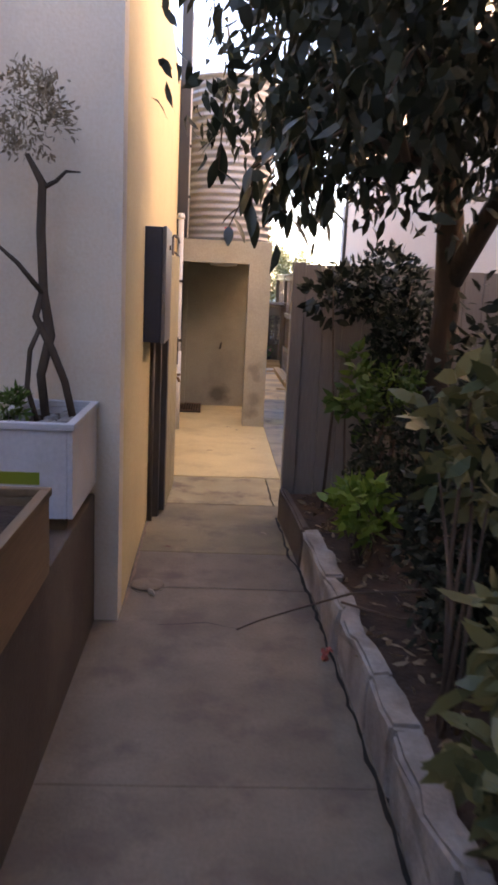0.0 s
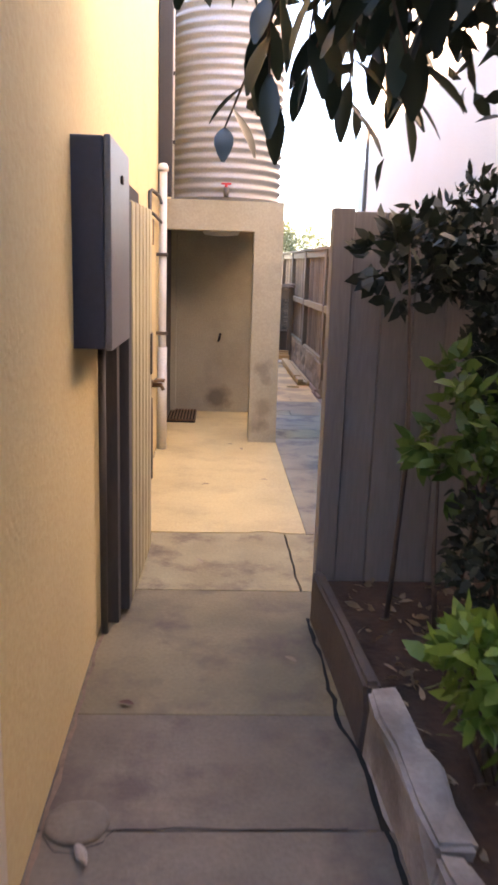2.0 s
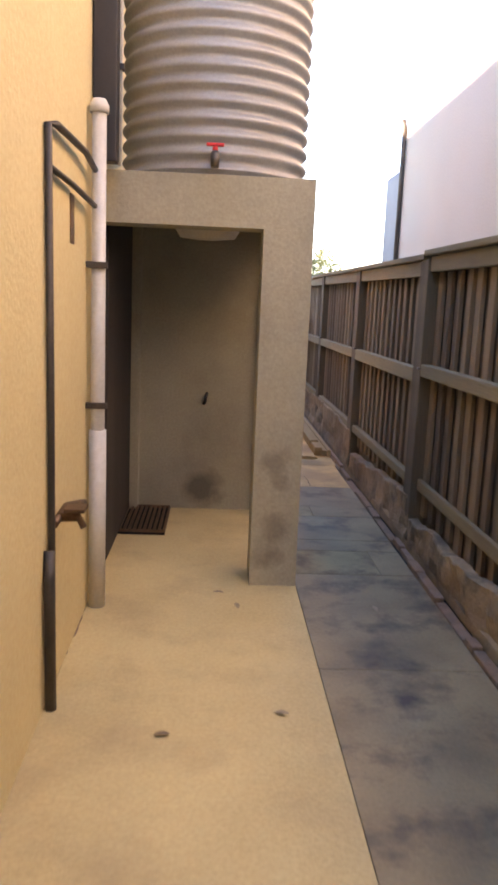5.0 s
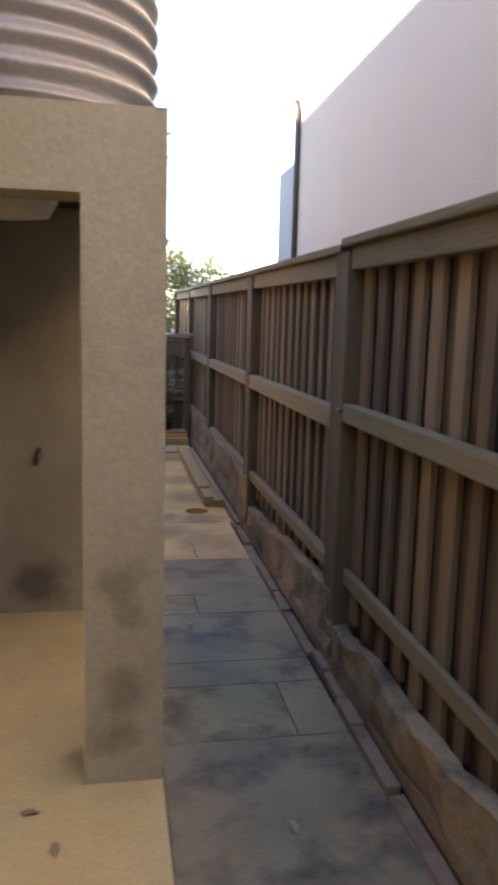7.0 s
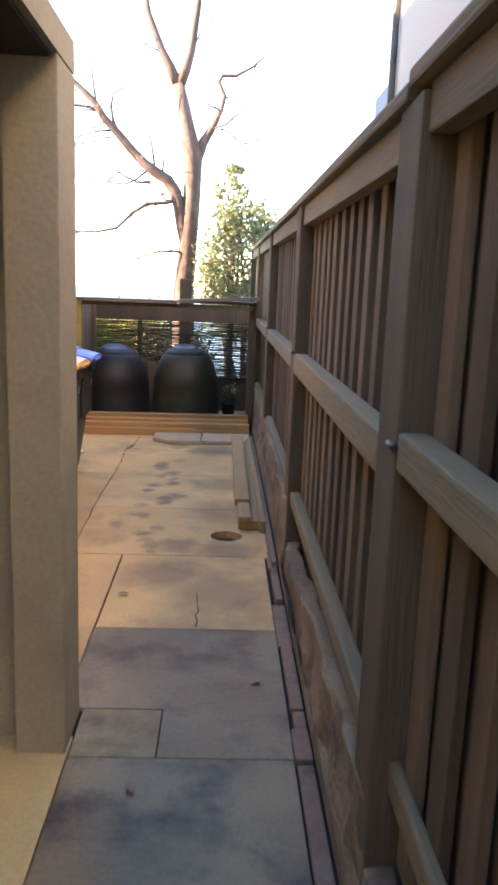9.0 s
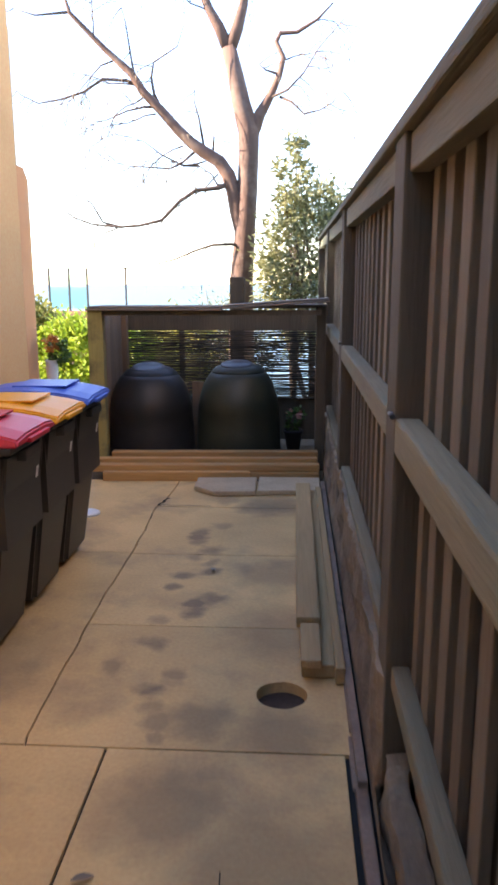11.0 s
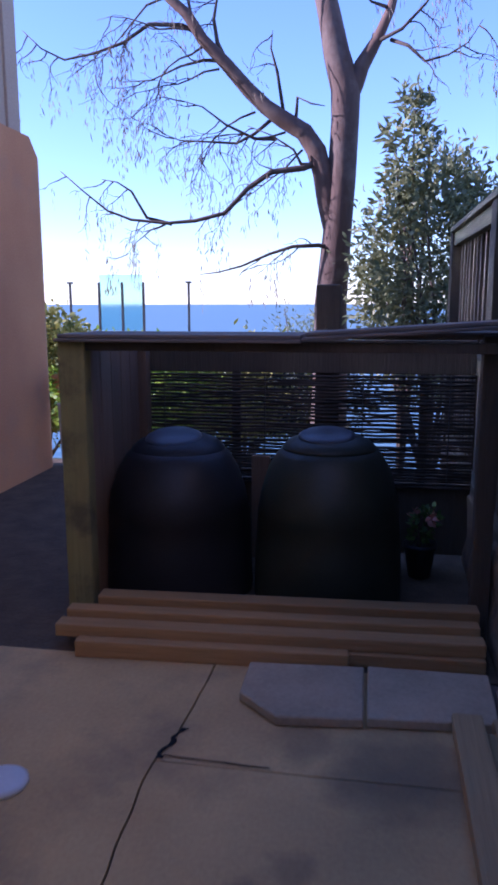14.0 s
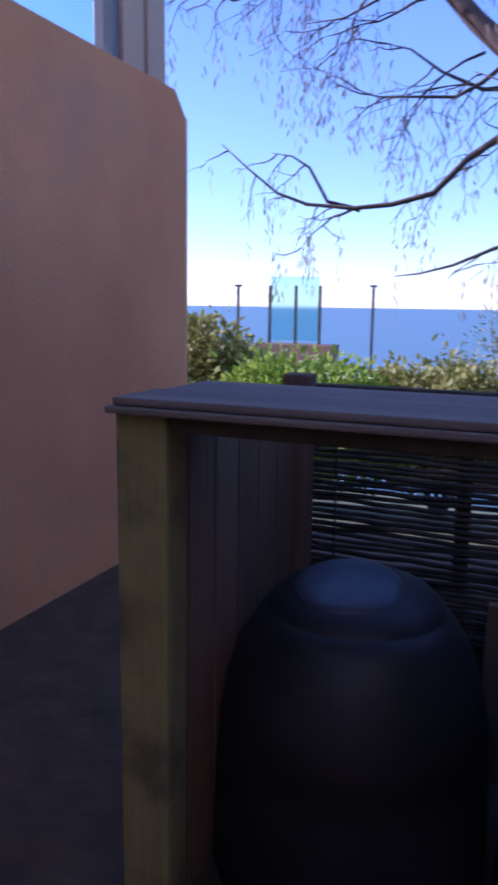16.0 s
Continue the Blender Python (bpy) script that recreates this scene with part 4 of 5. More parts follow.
tube(bm, [(-0.40, 4.71, 2.03), (-0.34, 4.7, 2.06), (-0.30, 4.7, 2.10), (-0.24, 4.7, 2.10)], [0.012, 0.009, 0.007, 0.003], 6)
part("stem", bm, M_BARK, bonsai)
nrg = np.random.default_rng(4)
p, d, _ = clump(nrg, (-0.46, 4.68, 2.32), (0.20, 0.16, 0.18), 900)
leaf_mesh("crown", p, d, nrg.uniform(0.02, 0.045, len(p)), nrg.uniform(0.006, 0.014, len(p)), M_LEAF_DRY, nrg, bonsai)
small = thing("succulent", (-0.50, 4.5, 1.03), "small grey green succulent in the white trough", "potted plant")
p, d, _ = clump(nrg, (-0.49, 4.5, 1.12), (0.06, 0.08, 0.09), 200)
leaf_mesh("leaves", p, d, nrg.uniform(0.03, 0.06, len(p)), nrg.uniform(0.01, 0.02, len(p)), M_LEAF_G, nrg, small)
# ---- shrubs of the bed ----
def shrub(name, at, size, n, m, label, seed, ll=(0.05, 0.09), lw=(0.02, 0.035), stems=5, category="shrub"):
    g = np.random.default_rng(seed)
    t = thing(name, (at[0], at[1], 0.19), label, category)
    p, d, heads = clump(g, at, size, n)
    bm = bmesh.new()
    for i in range(stems):
        h = heads[i % len(heads)]
        q = Vector((at[0] + g.uniform(-0.05, 0.05), at[1] + g.uniform(-0.05, 0.05), 0.15))
        h = Vector(h)
        tube(bm, [q, q.lerp(h, 0.5) + Vector(g.uniform(-0.04, 0.04, 3)), h], [0.012, 0.009, 0.004], 6)
    part("stem", bm, M_TWIG, t)
    leaf_mesh("foliage", p, d, g.uniform(*ll, len(p)), g.uniform(*lw, len(p)), m, g, t)
    return t


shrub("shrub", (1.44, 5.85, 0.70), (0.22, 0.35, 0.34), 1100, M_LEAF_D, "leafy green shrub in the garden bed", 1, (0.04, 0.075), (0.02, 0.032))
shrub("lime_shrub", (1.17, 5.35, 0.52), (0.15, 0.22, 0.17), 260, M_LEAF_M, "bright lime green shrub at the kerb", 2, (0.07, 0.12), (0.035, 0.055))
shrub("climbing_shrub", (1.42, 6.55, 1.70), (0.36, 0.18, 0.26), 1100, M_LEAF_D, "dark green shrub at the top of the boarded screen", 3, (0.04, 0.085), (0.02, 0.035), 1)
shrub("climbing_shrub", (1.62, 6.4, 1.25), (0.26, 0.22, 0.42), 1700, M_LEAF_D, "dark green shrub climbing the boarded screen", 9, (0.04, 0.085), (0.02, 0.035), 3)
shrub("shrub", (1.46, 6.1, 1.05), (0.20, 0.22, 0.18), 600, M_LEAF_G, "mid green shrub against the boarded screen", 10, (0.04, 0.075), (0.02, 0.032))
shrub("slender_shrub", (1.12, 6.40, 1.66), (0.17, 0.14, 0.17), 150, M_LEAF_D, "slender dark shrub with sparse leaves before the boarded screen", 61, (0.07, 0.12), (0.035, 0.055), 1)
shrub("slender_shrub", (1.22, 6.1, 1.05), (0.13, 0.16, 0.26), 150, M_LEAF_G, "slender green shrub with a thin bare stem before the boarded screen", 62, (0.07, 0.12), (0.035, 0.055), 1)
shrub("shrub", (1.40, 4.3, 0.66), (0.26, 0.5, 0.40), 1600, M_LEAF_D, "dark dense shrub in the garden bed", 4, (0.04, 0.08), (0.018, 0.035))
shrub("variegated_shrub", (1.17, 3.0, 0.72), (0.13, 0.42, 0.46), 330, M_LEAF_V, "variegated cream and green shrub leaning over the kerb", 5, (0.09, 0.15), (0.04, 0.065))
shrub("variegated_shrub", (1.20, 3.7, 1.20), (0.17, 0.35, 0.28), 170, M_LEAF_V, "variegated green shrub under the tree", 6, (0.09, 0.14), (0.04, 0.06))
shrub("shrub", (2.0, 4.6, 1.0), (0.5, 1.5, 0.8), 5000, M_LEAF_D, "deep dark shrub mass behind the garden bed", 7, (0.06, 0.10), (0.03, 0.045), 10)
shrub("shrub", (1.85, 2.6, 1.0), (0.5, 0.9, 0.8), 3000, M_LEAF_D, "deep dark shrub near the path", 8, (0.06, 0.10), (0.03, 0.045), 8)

g = np.random.default_rng(33)
n = 700
c = np.stack([g.uniform(1.0, 2.2, n), g.uniform(3.0, 6.75, n), g.uniform(0.195, 0.215, n)], axis=1)
d = np.stack([g.normal(size=n), g.normal(size=n), g.uniform(0, 0.3, n)], axis=1)
leaf_mesh("leaf_litter", c, d, g.uniform(0.03, 0.08, n), g.uniform(0.012, 0.03, n), M_LEAF_DRY, g, None, "dry brown fallen leaves on the soil")
tw = thing("fallen_branch", (0.9, 4.6, 0.1), "thin brown fallen branch leaning over the kerb onto the path", "branch")
part("stick", tube(bmesh.new(), [(0.50, 4.86, 0.008), (0.62, 4.92, 0.035), (0.78, 4.80, 0.15), (1.0, 4.6, 0.32), (1.35, 4.3, 0.48)], [0.003, 0.004, 0.004, 0.006, 0.007], 6), M_BARK, tw)
part("side_stick", tube(bmesh.new(), [(0.95, 4.55, 0.30), (1.2, 4.45, 0.27), (1.5, 4.4, 0.3)], [0.006, 0.005, 0.003], 6), M_TWIG, tw)

# ---- overhanging tree ----
tree = thing("tree", (1.75, 6.1, 0.19), "dark leafy tree overhanging the path from the garden bed", "tree")
bm = bmesh.new()
tube(bm, [(1.75, 6.1, 0.1), (1.73, 6.1, 0.9), (1.75, 6.05, 1.6), (1.68, 5.9, 2.1), (1.45, 5.5, 2.6), (1.1, 5.0, 3.1)], [0.09, 0.08, 0.08, 0.08, 0.06, 0.04], 12)
tube(bm, [(1.73, 6.05, 1.7), (1.85, 5.6, 2.2), (1.95, 5.0, 2.8), (1.9, 4.4, 3.4)], [0.07, 0.06, 0.05, 0.03], 10)
part("trunk", bm, M_BARK, tree)
bm = bmesh.new()
rr = random.Random(12)
tips = []
for i in range(26):
    a = Vector((rr.uniform(1.0, 1.8), rr.uniform(4.4, 5.0), rr.uniform(2.2, 3.1)))
    b = Vector((rr.uniform(0.35, 2.2), rr.uniform(3.6, 6.4), rr.uniform(2.15, 3.2)))
    mid = a.lerp(b, 0.5) + Vector((0, 0, rr.uniform(0.05, 0.25)))
    tube(bm, [a, mid, b], [0.022, 0.014, 0.005], 6)
    tips += [b, mid, mid.lerp(b, 0.5)]
part("branchwork", bm, M_BARK, tree, "", "stuff")
g = np.random.default_rng(14)
pts, dirs = [], []
for tp in tips:
    k = 75
    q = np.array(tp) + g.normal(size=(k, 3)) * np.array([0.17, 0.17, 0.15])
    pts.append(q)
    dirs.append(g.normal(size=(k, 3)) * 0.5 + np.array([0, 0, -0.8]))
p, d = np.concatenate(pts), np.concatenate(dirs)
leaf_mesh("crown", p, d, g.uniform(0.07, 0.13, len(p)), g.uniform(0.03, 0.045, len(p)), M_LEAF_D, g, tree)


# Unseen leaves above the view, added to shade the start of the path.
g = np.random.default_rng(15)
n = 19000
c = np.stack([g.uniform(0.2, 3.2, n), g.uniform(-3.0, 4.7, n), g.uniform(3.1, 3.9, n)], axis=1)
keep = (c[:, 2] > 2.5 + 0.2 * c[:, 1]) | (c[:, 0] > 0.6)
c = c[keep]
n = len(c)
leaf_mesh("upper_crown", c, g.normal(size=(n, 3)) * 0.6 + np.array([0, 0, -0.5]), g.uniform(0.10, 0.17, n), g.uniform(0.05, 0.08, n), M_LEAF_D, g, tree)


def leaf_piece(length, width, m):
    bm = bmesh.new()
    rows = []
    for i in range(6):
        t = i / 5
        w = width * 0.5 * math.sin(math.pi * min(t * 0.92 + 0.04, 1.0)) ** 0.8
        z = -length * t
        y = 0.05 * length * math.sin(t * 2.5)
        rows.append([bm.verts.new((-w, y + w * 0.25, z)), bm.verts.new((0, y, z)), bm.verts.new((w, y + w * 0.25, z))])
    for a, b in zip(rows, rows[1:]):
        for k in range(2):
            f = bm.faces.new((a[k], a[k + 1], b[k + 1], b[k]))
            f.smooth = True
    return mesh_of("leaf", bm, m)


big = [leaf_piece(0.17, 0.055, M_LEAF_BIG), leaf_piece(0.14, 0.05, M_LEAF_BIG), leaf_piece(0.19, 0.06, M_LEAF_BIG)]
rr = random.Random(77)
twigs = bmesh.new()
for i in range(22):
    a = Vector((rr.uniform(0.28, 1.1), rr.uniform(4.9, 5.85), rr.uniform(2.3, 2.75)))
    b = a + Vector((rr.uniform(-0.15, 0.15), rr.uniform(-0.1, 0.25), rr.uniform(-0.35, -0.15)))
    tube(twigs, [a + Vector((0.2, -0.3, 0.1)), a, b], [0.008, 0.006, 0.003], 5)
    for k in range(7):
        q = a.lerp(b, k / 6)
        piece("leaf", rr.choice(big), tree, q, Matrix.Rotation(rr.uniform(0, 6.28), 4, "Z") @ Matrix.Rotation(rr.uniform(0.1, 0.9), 4, "X"))
part("twigwork", twigs, M_TWIG, tree, "", "stuff")

# ---- wheelie bins ----
def bin_at(y, lid, label, group="wheelie bins"):
    x0, x1 = -0.20, 0.37
    t = thing("wheelie_bin", (0.08, y, 0), label, "wheelie bin", group)
    bm = bmesh.new()
    lo = [(-0.10, -0.19), (0.24, -0.19), (0.24, 0.19), (-0.10, 0.19)]
    hi = [(-0.20, -0.235), (0.37, -0.235), (0.37, 0.235), (-0.20, 0.235)]
    a = [bm.verts.new((x, y + v, 0.03)) for x, v in lo]
    b = [bm.verts.new((x, y + v, 0.90)) for x, v in hi]
    c = [bm.verts.new((x * 0.93, y + v * 0.93, 0.90)) for x, v in hi]
    e = [bm.verts.new((x * 0.93, y + v * 0.93, 0.5)) for x, v in hi]
    bm.faces.new(a[::-1])
    for q, r in ((a, b), (b, c), (c, e)):
        for i in range(4):
            j = (i + 1) % 4
            bm.faces.new((q[i], q[j], r[j], r[i]))
    bm.faces.new(e)
    bmesh.ops.recalc_face_normals(bm, faces=bm.faces)
    bmesh.ops.bevel(bm, geom=[ed for ed in bm.edges if (ed.verts[0] in a or ed.verts[0] in b) and (ed.verts[1] in a or ed.verts[1] in b)], offset=0.022, segments=3, affect="EDGES")
    part("body", bm, M_BIN, t)
    part("collar", boxm(-0.22, 0.395, y - 0.25, y + 0.25, 0.895, 0.925, 0.01), M_BIN, t)
    part("rib", boxm(0.24, 0.40, y - 0.10, y + 0.10, 0.84, 0.89, 0.008), M_BIN, t)
    bm = bmesh.new()
    n = 9
    rows = []
    for i in range(n):
        s = i / (n - 1)
        x = -0.235 + s * 0.655
        z = 0.925 + 0.075 * math.sin(math.pi * min(1, 0.12 + s * 0.80)) ** 0.7
        hw = 0.245
        rows.append([bm.verts.new((x, y - hw, 0.925)), bm.verts.new((x, y - hw * 0.93, z)), bm.verts.new((x, y - hw * 0.5, z + 0.012)), bm.verts.new((x, y + hw * 0.5, z + 0.012)), bm.verts.new((x, y + hw * 0.93, z)), bm.verts.new((x, y + hw, 0.925))])
    for p_, q_ in zip(rows, rows[1:]):
        for k in range(5):
            bm.faces.new((p_[k], q_[k], q_[k + 1], p_[k + 1]))
        bm.faces.new((p_[5], q_[5], q_[0], p_[0]))
    bm.faces.new(rows[0])
    bm.faces.new(rows[-1][::-1])
    bmesh.ops.recalc_face_normals(bm, faces=bm.faces)
    bmesh.ops.bevel(bm, geom=[ed for ed in bm.edges if len(ed.link_faces) == 2 and ed.calc_face_angle(0) > 0.6], offset=0.008, segments=2, affect="EDGES")
    ld = part("lid", bm, lid, t)
    part("lid_panel", boxm(-0.02, 0.27, y - 0.14, y + 0.14, 1.006, 1.016, 0.004), lid, ld)
    part("lid_lip", boxm(0.405, 0.435, y - 0.12, y + 0.12, 0.925, 0.945, 0.005), lid, ld)
    part("handle", tube(bmesh.new(), [(-0.24, y - 0.2, 0.90), (-0.29, y - 0.2, 0.93), (-0.29, y + 0.2, 0.93), (-0.24, y + 0.2, 0.90)], 0.014, 8), M_BIN, t)
    stb = prism([(0.3275, y + 0.155), (0.3285, y + 0.155), (0.3285, y + 0.185), (0.3275, y + 0.185)], 0.56, 0.76)
    for v in stb.verts:
        v.co.x += 0.24 + 0.13 * (v.co.z - 0.03) / 0.87 + 0.002 - 0.3275
    part("sticker", stb, M_STRIP, t, "white reflective strip")
    for s in (-1, 1):
        w = bmesh.new()
        tube(w, [(-0.13, y + s * 0.19, 0.10), (-0.13, y + s * 0.235, 0.10)], 0.10, 24)
        wh = part("wheel", w, M_BIN, t)
    t.location.x += 0.04
    return t


bin_at(14.76, M_BINRED, "dark green wheelie bin with closed red lid beside the wall")
bin_at(15.28, M_BINYEL, "dark green wheelie bin with closed yellow lid beside the wall")
bin_at(15.80, M_BINBLU, "dark green wheelie bin with closed blue lid beside the wall")

# ---- compost bay ----
bay = thing("compost_bay", (0.85, 18.3, 0), "open timber compost bay with reed screen and plank step", "compost bay")
part("front_post", boxm(-0.155, -0.03, 17.84, 17.93, 0.0, 1.33, 0.01), M_GREENPOST, bay, "mossy green corner post")
part("rear_post", boxm(-0.155, -0.06, 18.86, 18.95, 0.0, 1.33, 0.01), M_BOARD, bay)
part("right_post", boxm(1.70, 1.78, 17.95, 18.04, 0.0, 1.36, 0.01), M_POST, bay)
part("stump_post", boxm(0.905, 1.045, 19.02, 19.17, 0.0, 1.60, 0.012), M_POST, bay, "dark thick rear post")
for i in range(6):
    part("side_board", boxm(-0.13, -0.105, 17.94 + i * 0.153, 18.085 + i * 0.153, 0.0, 1.30 - 0.01 * (i % 2), 0.004), M_BOARD, bay)
for a, b, z, dz in ((-0.155, 0.94, 1.335, 0.0), (0.945, 1.80, 1.345, 0.055)):
    bm = boxm(a, b, 17.80, 18.0, z - 0.004, z + 0.011, 0.005)
    for v in bm.verts:
        v.co.z += dz * max(0, (v.co.x - 0.945) / 0.85)
    part("top_board", bm, M_TOPB, bay)
    bm = boxm(a + 0.012, b - 0.003, 17.812, 18.0, z + 0.0125, z + 0.030, 0.006)
    for v in bm.verts:
        v.co.z += dz * max(0, (v.co.x - 0.945) / 0.85)
    part("top_board", bm, M_TOPB, bay)
    bm = boxm(a + 0.02, b - 0.005, 18.01, 18.24, z - 0.005, z + 0.028, 0.008)
    part("top_board", bm, M_TOPB, bay)
part("fascia", boxm(-0.15, 1.74, 17.86, 17.90, 1.29, 1.333, 0.005), M_POST, bay)
part("rear_rail", boxm(-0.12, 1.80, 18.98, 19.02, 1.10, 1.29, 0.006), M_POST, bay)
part("rear_rail", boxm(-0.12, 1.80, 18.98, 19.02, 0.05, 0.45, 0.006), M_POST, bay)
part("middle_stake", boxm(0.55, 0.66, 18.90, 18.935, 0.0, 0.62, 0.006), M_BOARD, bay)
for x in (0.42, 1.5):
    part("batten", boxm(x, x + 0.05, 18.985, 19.015, 0.45, 1.20, 0.003), M_POST, bay)
rr = random.Random(40)
z = 0.455
row = 0
while z < 1.10:
    bm = bmesh.new()
    low = z < 0.52
    r = rr.uniform(0.0075, 0.0098)
    pr = []
    for k in range(49):
        x = -0.12 + k * 1.92 / 48
        sag = 0.010 * noise.noise(Vector((x * 2.6, row * 0.55, 4.0))) + 0.005 * noise.noise(Vector((x * 9.0, row * 1.7, 9.0)))
        pr.append((x, 18.955 + 0.006 * noise.noise(Vector((x * 4, row, 2.0))), z + (0 if low else sag)))
    tube(bm, pr, r, 6)
    part("reed", bm, M_REED, bay)
    z += 2 * r + (0.0005 if z < 0.66 else rr.choice((0.0, 0.002, 0.005, 0.009)))
    row += 1
for x in (0.02, 0.62, 1.18, 1.66):
    part("tie_wire", boxm(x, x + 0.006, 18.936, 18.942, 0.46, 1.10, 0.001), M_STEEL, bay)
for k, (y0, y1, za, zb, xa, xb) in enumerate(((17.74, 17.835, 0.10, 0.185, 0.03, 1.76), (17.66, 17.735, 0.085, 0.15, -0.09, 1.75), (17.565, 17.655, 0.06, 0.118, -0.11, 1.76), (17.50, 17.562, 0.0, 0.075, 0.0, 1.2), (17.565, 17.84, 0.0, 0.058, 0.32, 1.76))):
    bm = boxm(xa, xb - 0.03, y0, y1, za, zb, 0.008)
    bmesh.ops.transform(bm, matrix=Matrix.Translation((0, 17.7, 0)) @ Matrix.Rotation(0.045 if k < 4 else 0.03, 4, "Z") @ Matrix.Translation((0, -17.7, 0)), verts=bm.verts)
    part("step_plank", bm, M_SLEEPER_X, bay)
structure("garden_floor", prism([(-2.0, 17.55), (1.9, 17.565), (1.9, 21.5), (-2.0, 21.5)], -0.06, -0.008), M_DARKG, "dark gravel and soil ground beyond the concrete")


def composter(cx, cy, r, h, m, label, lidtilt):
    t = thing("compost_bin", (cx, cy, 0), label, "compost bin", "compost bins")
    body = [(r * 1.05, 0.0), (r * 1.06, 0.04), (r * 1.03, 0.3), (r * 1.0, 0.45), (r * 1.01, 0.455), (r * 0.95, 0.58), (r * 0.86, 0.69), (r * 0.74, 0.765), (r * 0.66, 0.80)]
    bm = lathe(bmesh.new(), [(a, z * h / 0.9) for a, z in body], (cx, cy, 0.0), 40)
    part("body", bm, m, t)
    for k in range(10):
        a = 2 * math.pi * k / 10
        bm = boxm(-0.012, 0.012, -0.012, 0.012, 0.05, 0.42 * h / 0.9, 0.004)
        bmesh.ops.transform(bm, matrix=Matrix.Translation((cx + math.cos(a) * r * 0.97, cy + math.sin(a) * r * 0.97, 0)) @ Matrix.Rotation(a, 4, "Z"), verts=bm.verts)
        part("rib", bm, m, t)
    bm = lathe(bmesh.new(), [(r * 0.668, -0.002), (r * 0.66, 0.010), (r * 0.56, 0.045), (r * 0.36, 0.075), (0.01, 0.085)], (0, 0, 0), 40)
    bmesh.ops.transform(bm, matrix=Matrix.Translation((cx, cy, 0.795 * h / 0.9)) @ Matrix.Rotation(lidtilt, 4, "X"), verts=bm.verts)
    ld = part("lid", bm, m, t)
    # Bluish grey centre paints the sky's highlight onto the lid.
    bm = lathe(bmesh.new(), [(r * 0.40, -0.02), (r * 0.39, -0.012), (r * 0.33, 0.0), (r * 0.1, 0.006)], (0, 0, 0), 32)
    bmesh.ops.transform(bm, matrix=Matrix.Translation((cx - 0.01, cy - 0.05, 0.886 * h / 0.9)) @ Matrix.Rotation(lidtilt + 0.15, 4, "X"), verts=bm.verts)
    part("lid_knob", bm, M_LIDSKY, ld, "lid centre with the sky highlight coloured grey")
    return t


composter(0.24, 18.42, 0.37, 0.845, M_COMPB, "black plastic dome compost bin in the timber bay", 0.03)
composter(1.03, 18.42, 0.36, 0.875, M_COMP, "dark green plastic dome compost bin in the timber bay", -0.02)

# Made-up potted plant; its pale petals stand in for a bright spot here.
fp = thing("flowering_plant", (1.52, 18.75, 0.0), "small pink potted plant added for a bright spot in the compost bay", "plant")
part("pot", lathe(bmesh.new(), [(0.06, 0.0), (0.085, 0.16), (0.095, 0.17), (0.095, 0.19), (0.08, 0.19), (0.078, 0.17)], (1.52, 18.75, 0.0), 20), M_COMPB, fp)
part("stem", tube(bmesh.new(), [(1.52, 18.75, 0.16), (1.51, 18.75, 0.27), (1.53, 18.74, 0.38)], [0.008, 0.006, 0.003], 6), M_TWIG, fp)
g = np.random.default_rng(91)
p, d, _ = clump(g, (1.52, 18.74, 0.29), (0.10, 0.09, 0.10), 150)
leaf_mesh("foliage", p, d, g.uniform(0.03, 0.06, len(p)), g.uniform(0.015, 0.03, len(p)), M_LEAF_G, g, fp)
p, d, _ = clump(g, (1.53, 18.72, 0.35), (0.06, 0.05, 0.05), 36)
leaf_mesh("flowers", p, d, g.uniform(0.03, 0.05, len(p)), g.uniform(0.02, 0.035, len(p)), leafmat("bright_spot_petal", (0.55, 0.20, 0.16), (0.75, 0.40, 0.32), 0.6, 0.2), g, fp)

# ---- balcony column and glass ----
col = thing("balcony_column", (-1.85, 20.6, 2.72), "beige square column with a blue grey strip on the terracotta wall", "column")
part("shaft", boxm(-1.98, -1.80, 20.56, 20.80, 2.881, 4.4, 0.01), M_FRAME, col)
part("outer_shaft", boxm(-1.97, -1.78, 20.803, 21.02, 2.881, 4.4, 0.01), M_FRAME, col)
part("shadow_gap", boxm(-1.97, -1.83, 20.50, 20.558, 2.881, 4.4, 0.003), M_BOXD, col, "blue grey inner strip")
gp = thing("balcony_glass", (-1.9, 19.2, 2.72), "clear glass pane above the terracotta wall", "glass pane")
part("pane", boxm(-1.96, -1.95, 17.4, 20.49, 2.90, 4.4), M_GLASS, gp)
part("sill", boxm(-2.0, -1.9, 17.35, 20.495, 2.881, 2.899), M_COLG, gp)

# ---- far glass balustrade and deck ----
bal = thing("glass_balustrade", (-3.2, 27.5, 0.95), "glass pool fence panel with thin dark posts at the cliff edge", "glass balustrade")
for x in (-3.56, -3.14, -2.76):
    part("post", boxm(x - 0.02, x + 0.02, 27.48, 27.52, 0.9, 1.84, 0.004), M_STEEL, bal)
part("pane", boxm(-3.55, -2.77, 27.49, 27.50, 1.02, 1.97), M_SEAGLASS, bal)
part("kerb", boxm(-3.75, -2.5, 27.35, 27.7, -1.9, 0.97, 0.01), M_BOARD, bal)
for x in (-4.09, -1.955):
    q = thing("fence_post", (x, 27.5, 0.0), "thin dark metal post with a small cap at the garden edge", "post", "garden edge posts")
    part("post", boxm(x - 0.018, x + 0.018, 27.48, 27.52, -1.9, 1.82, 0.004), M_STEEL, q)
    part("cap", boxm(x - 0.045, x + 0.045, 27.45, 27.55, 1.82, 1.85, 0.006), M_STEEL, q)

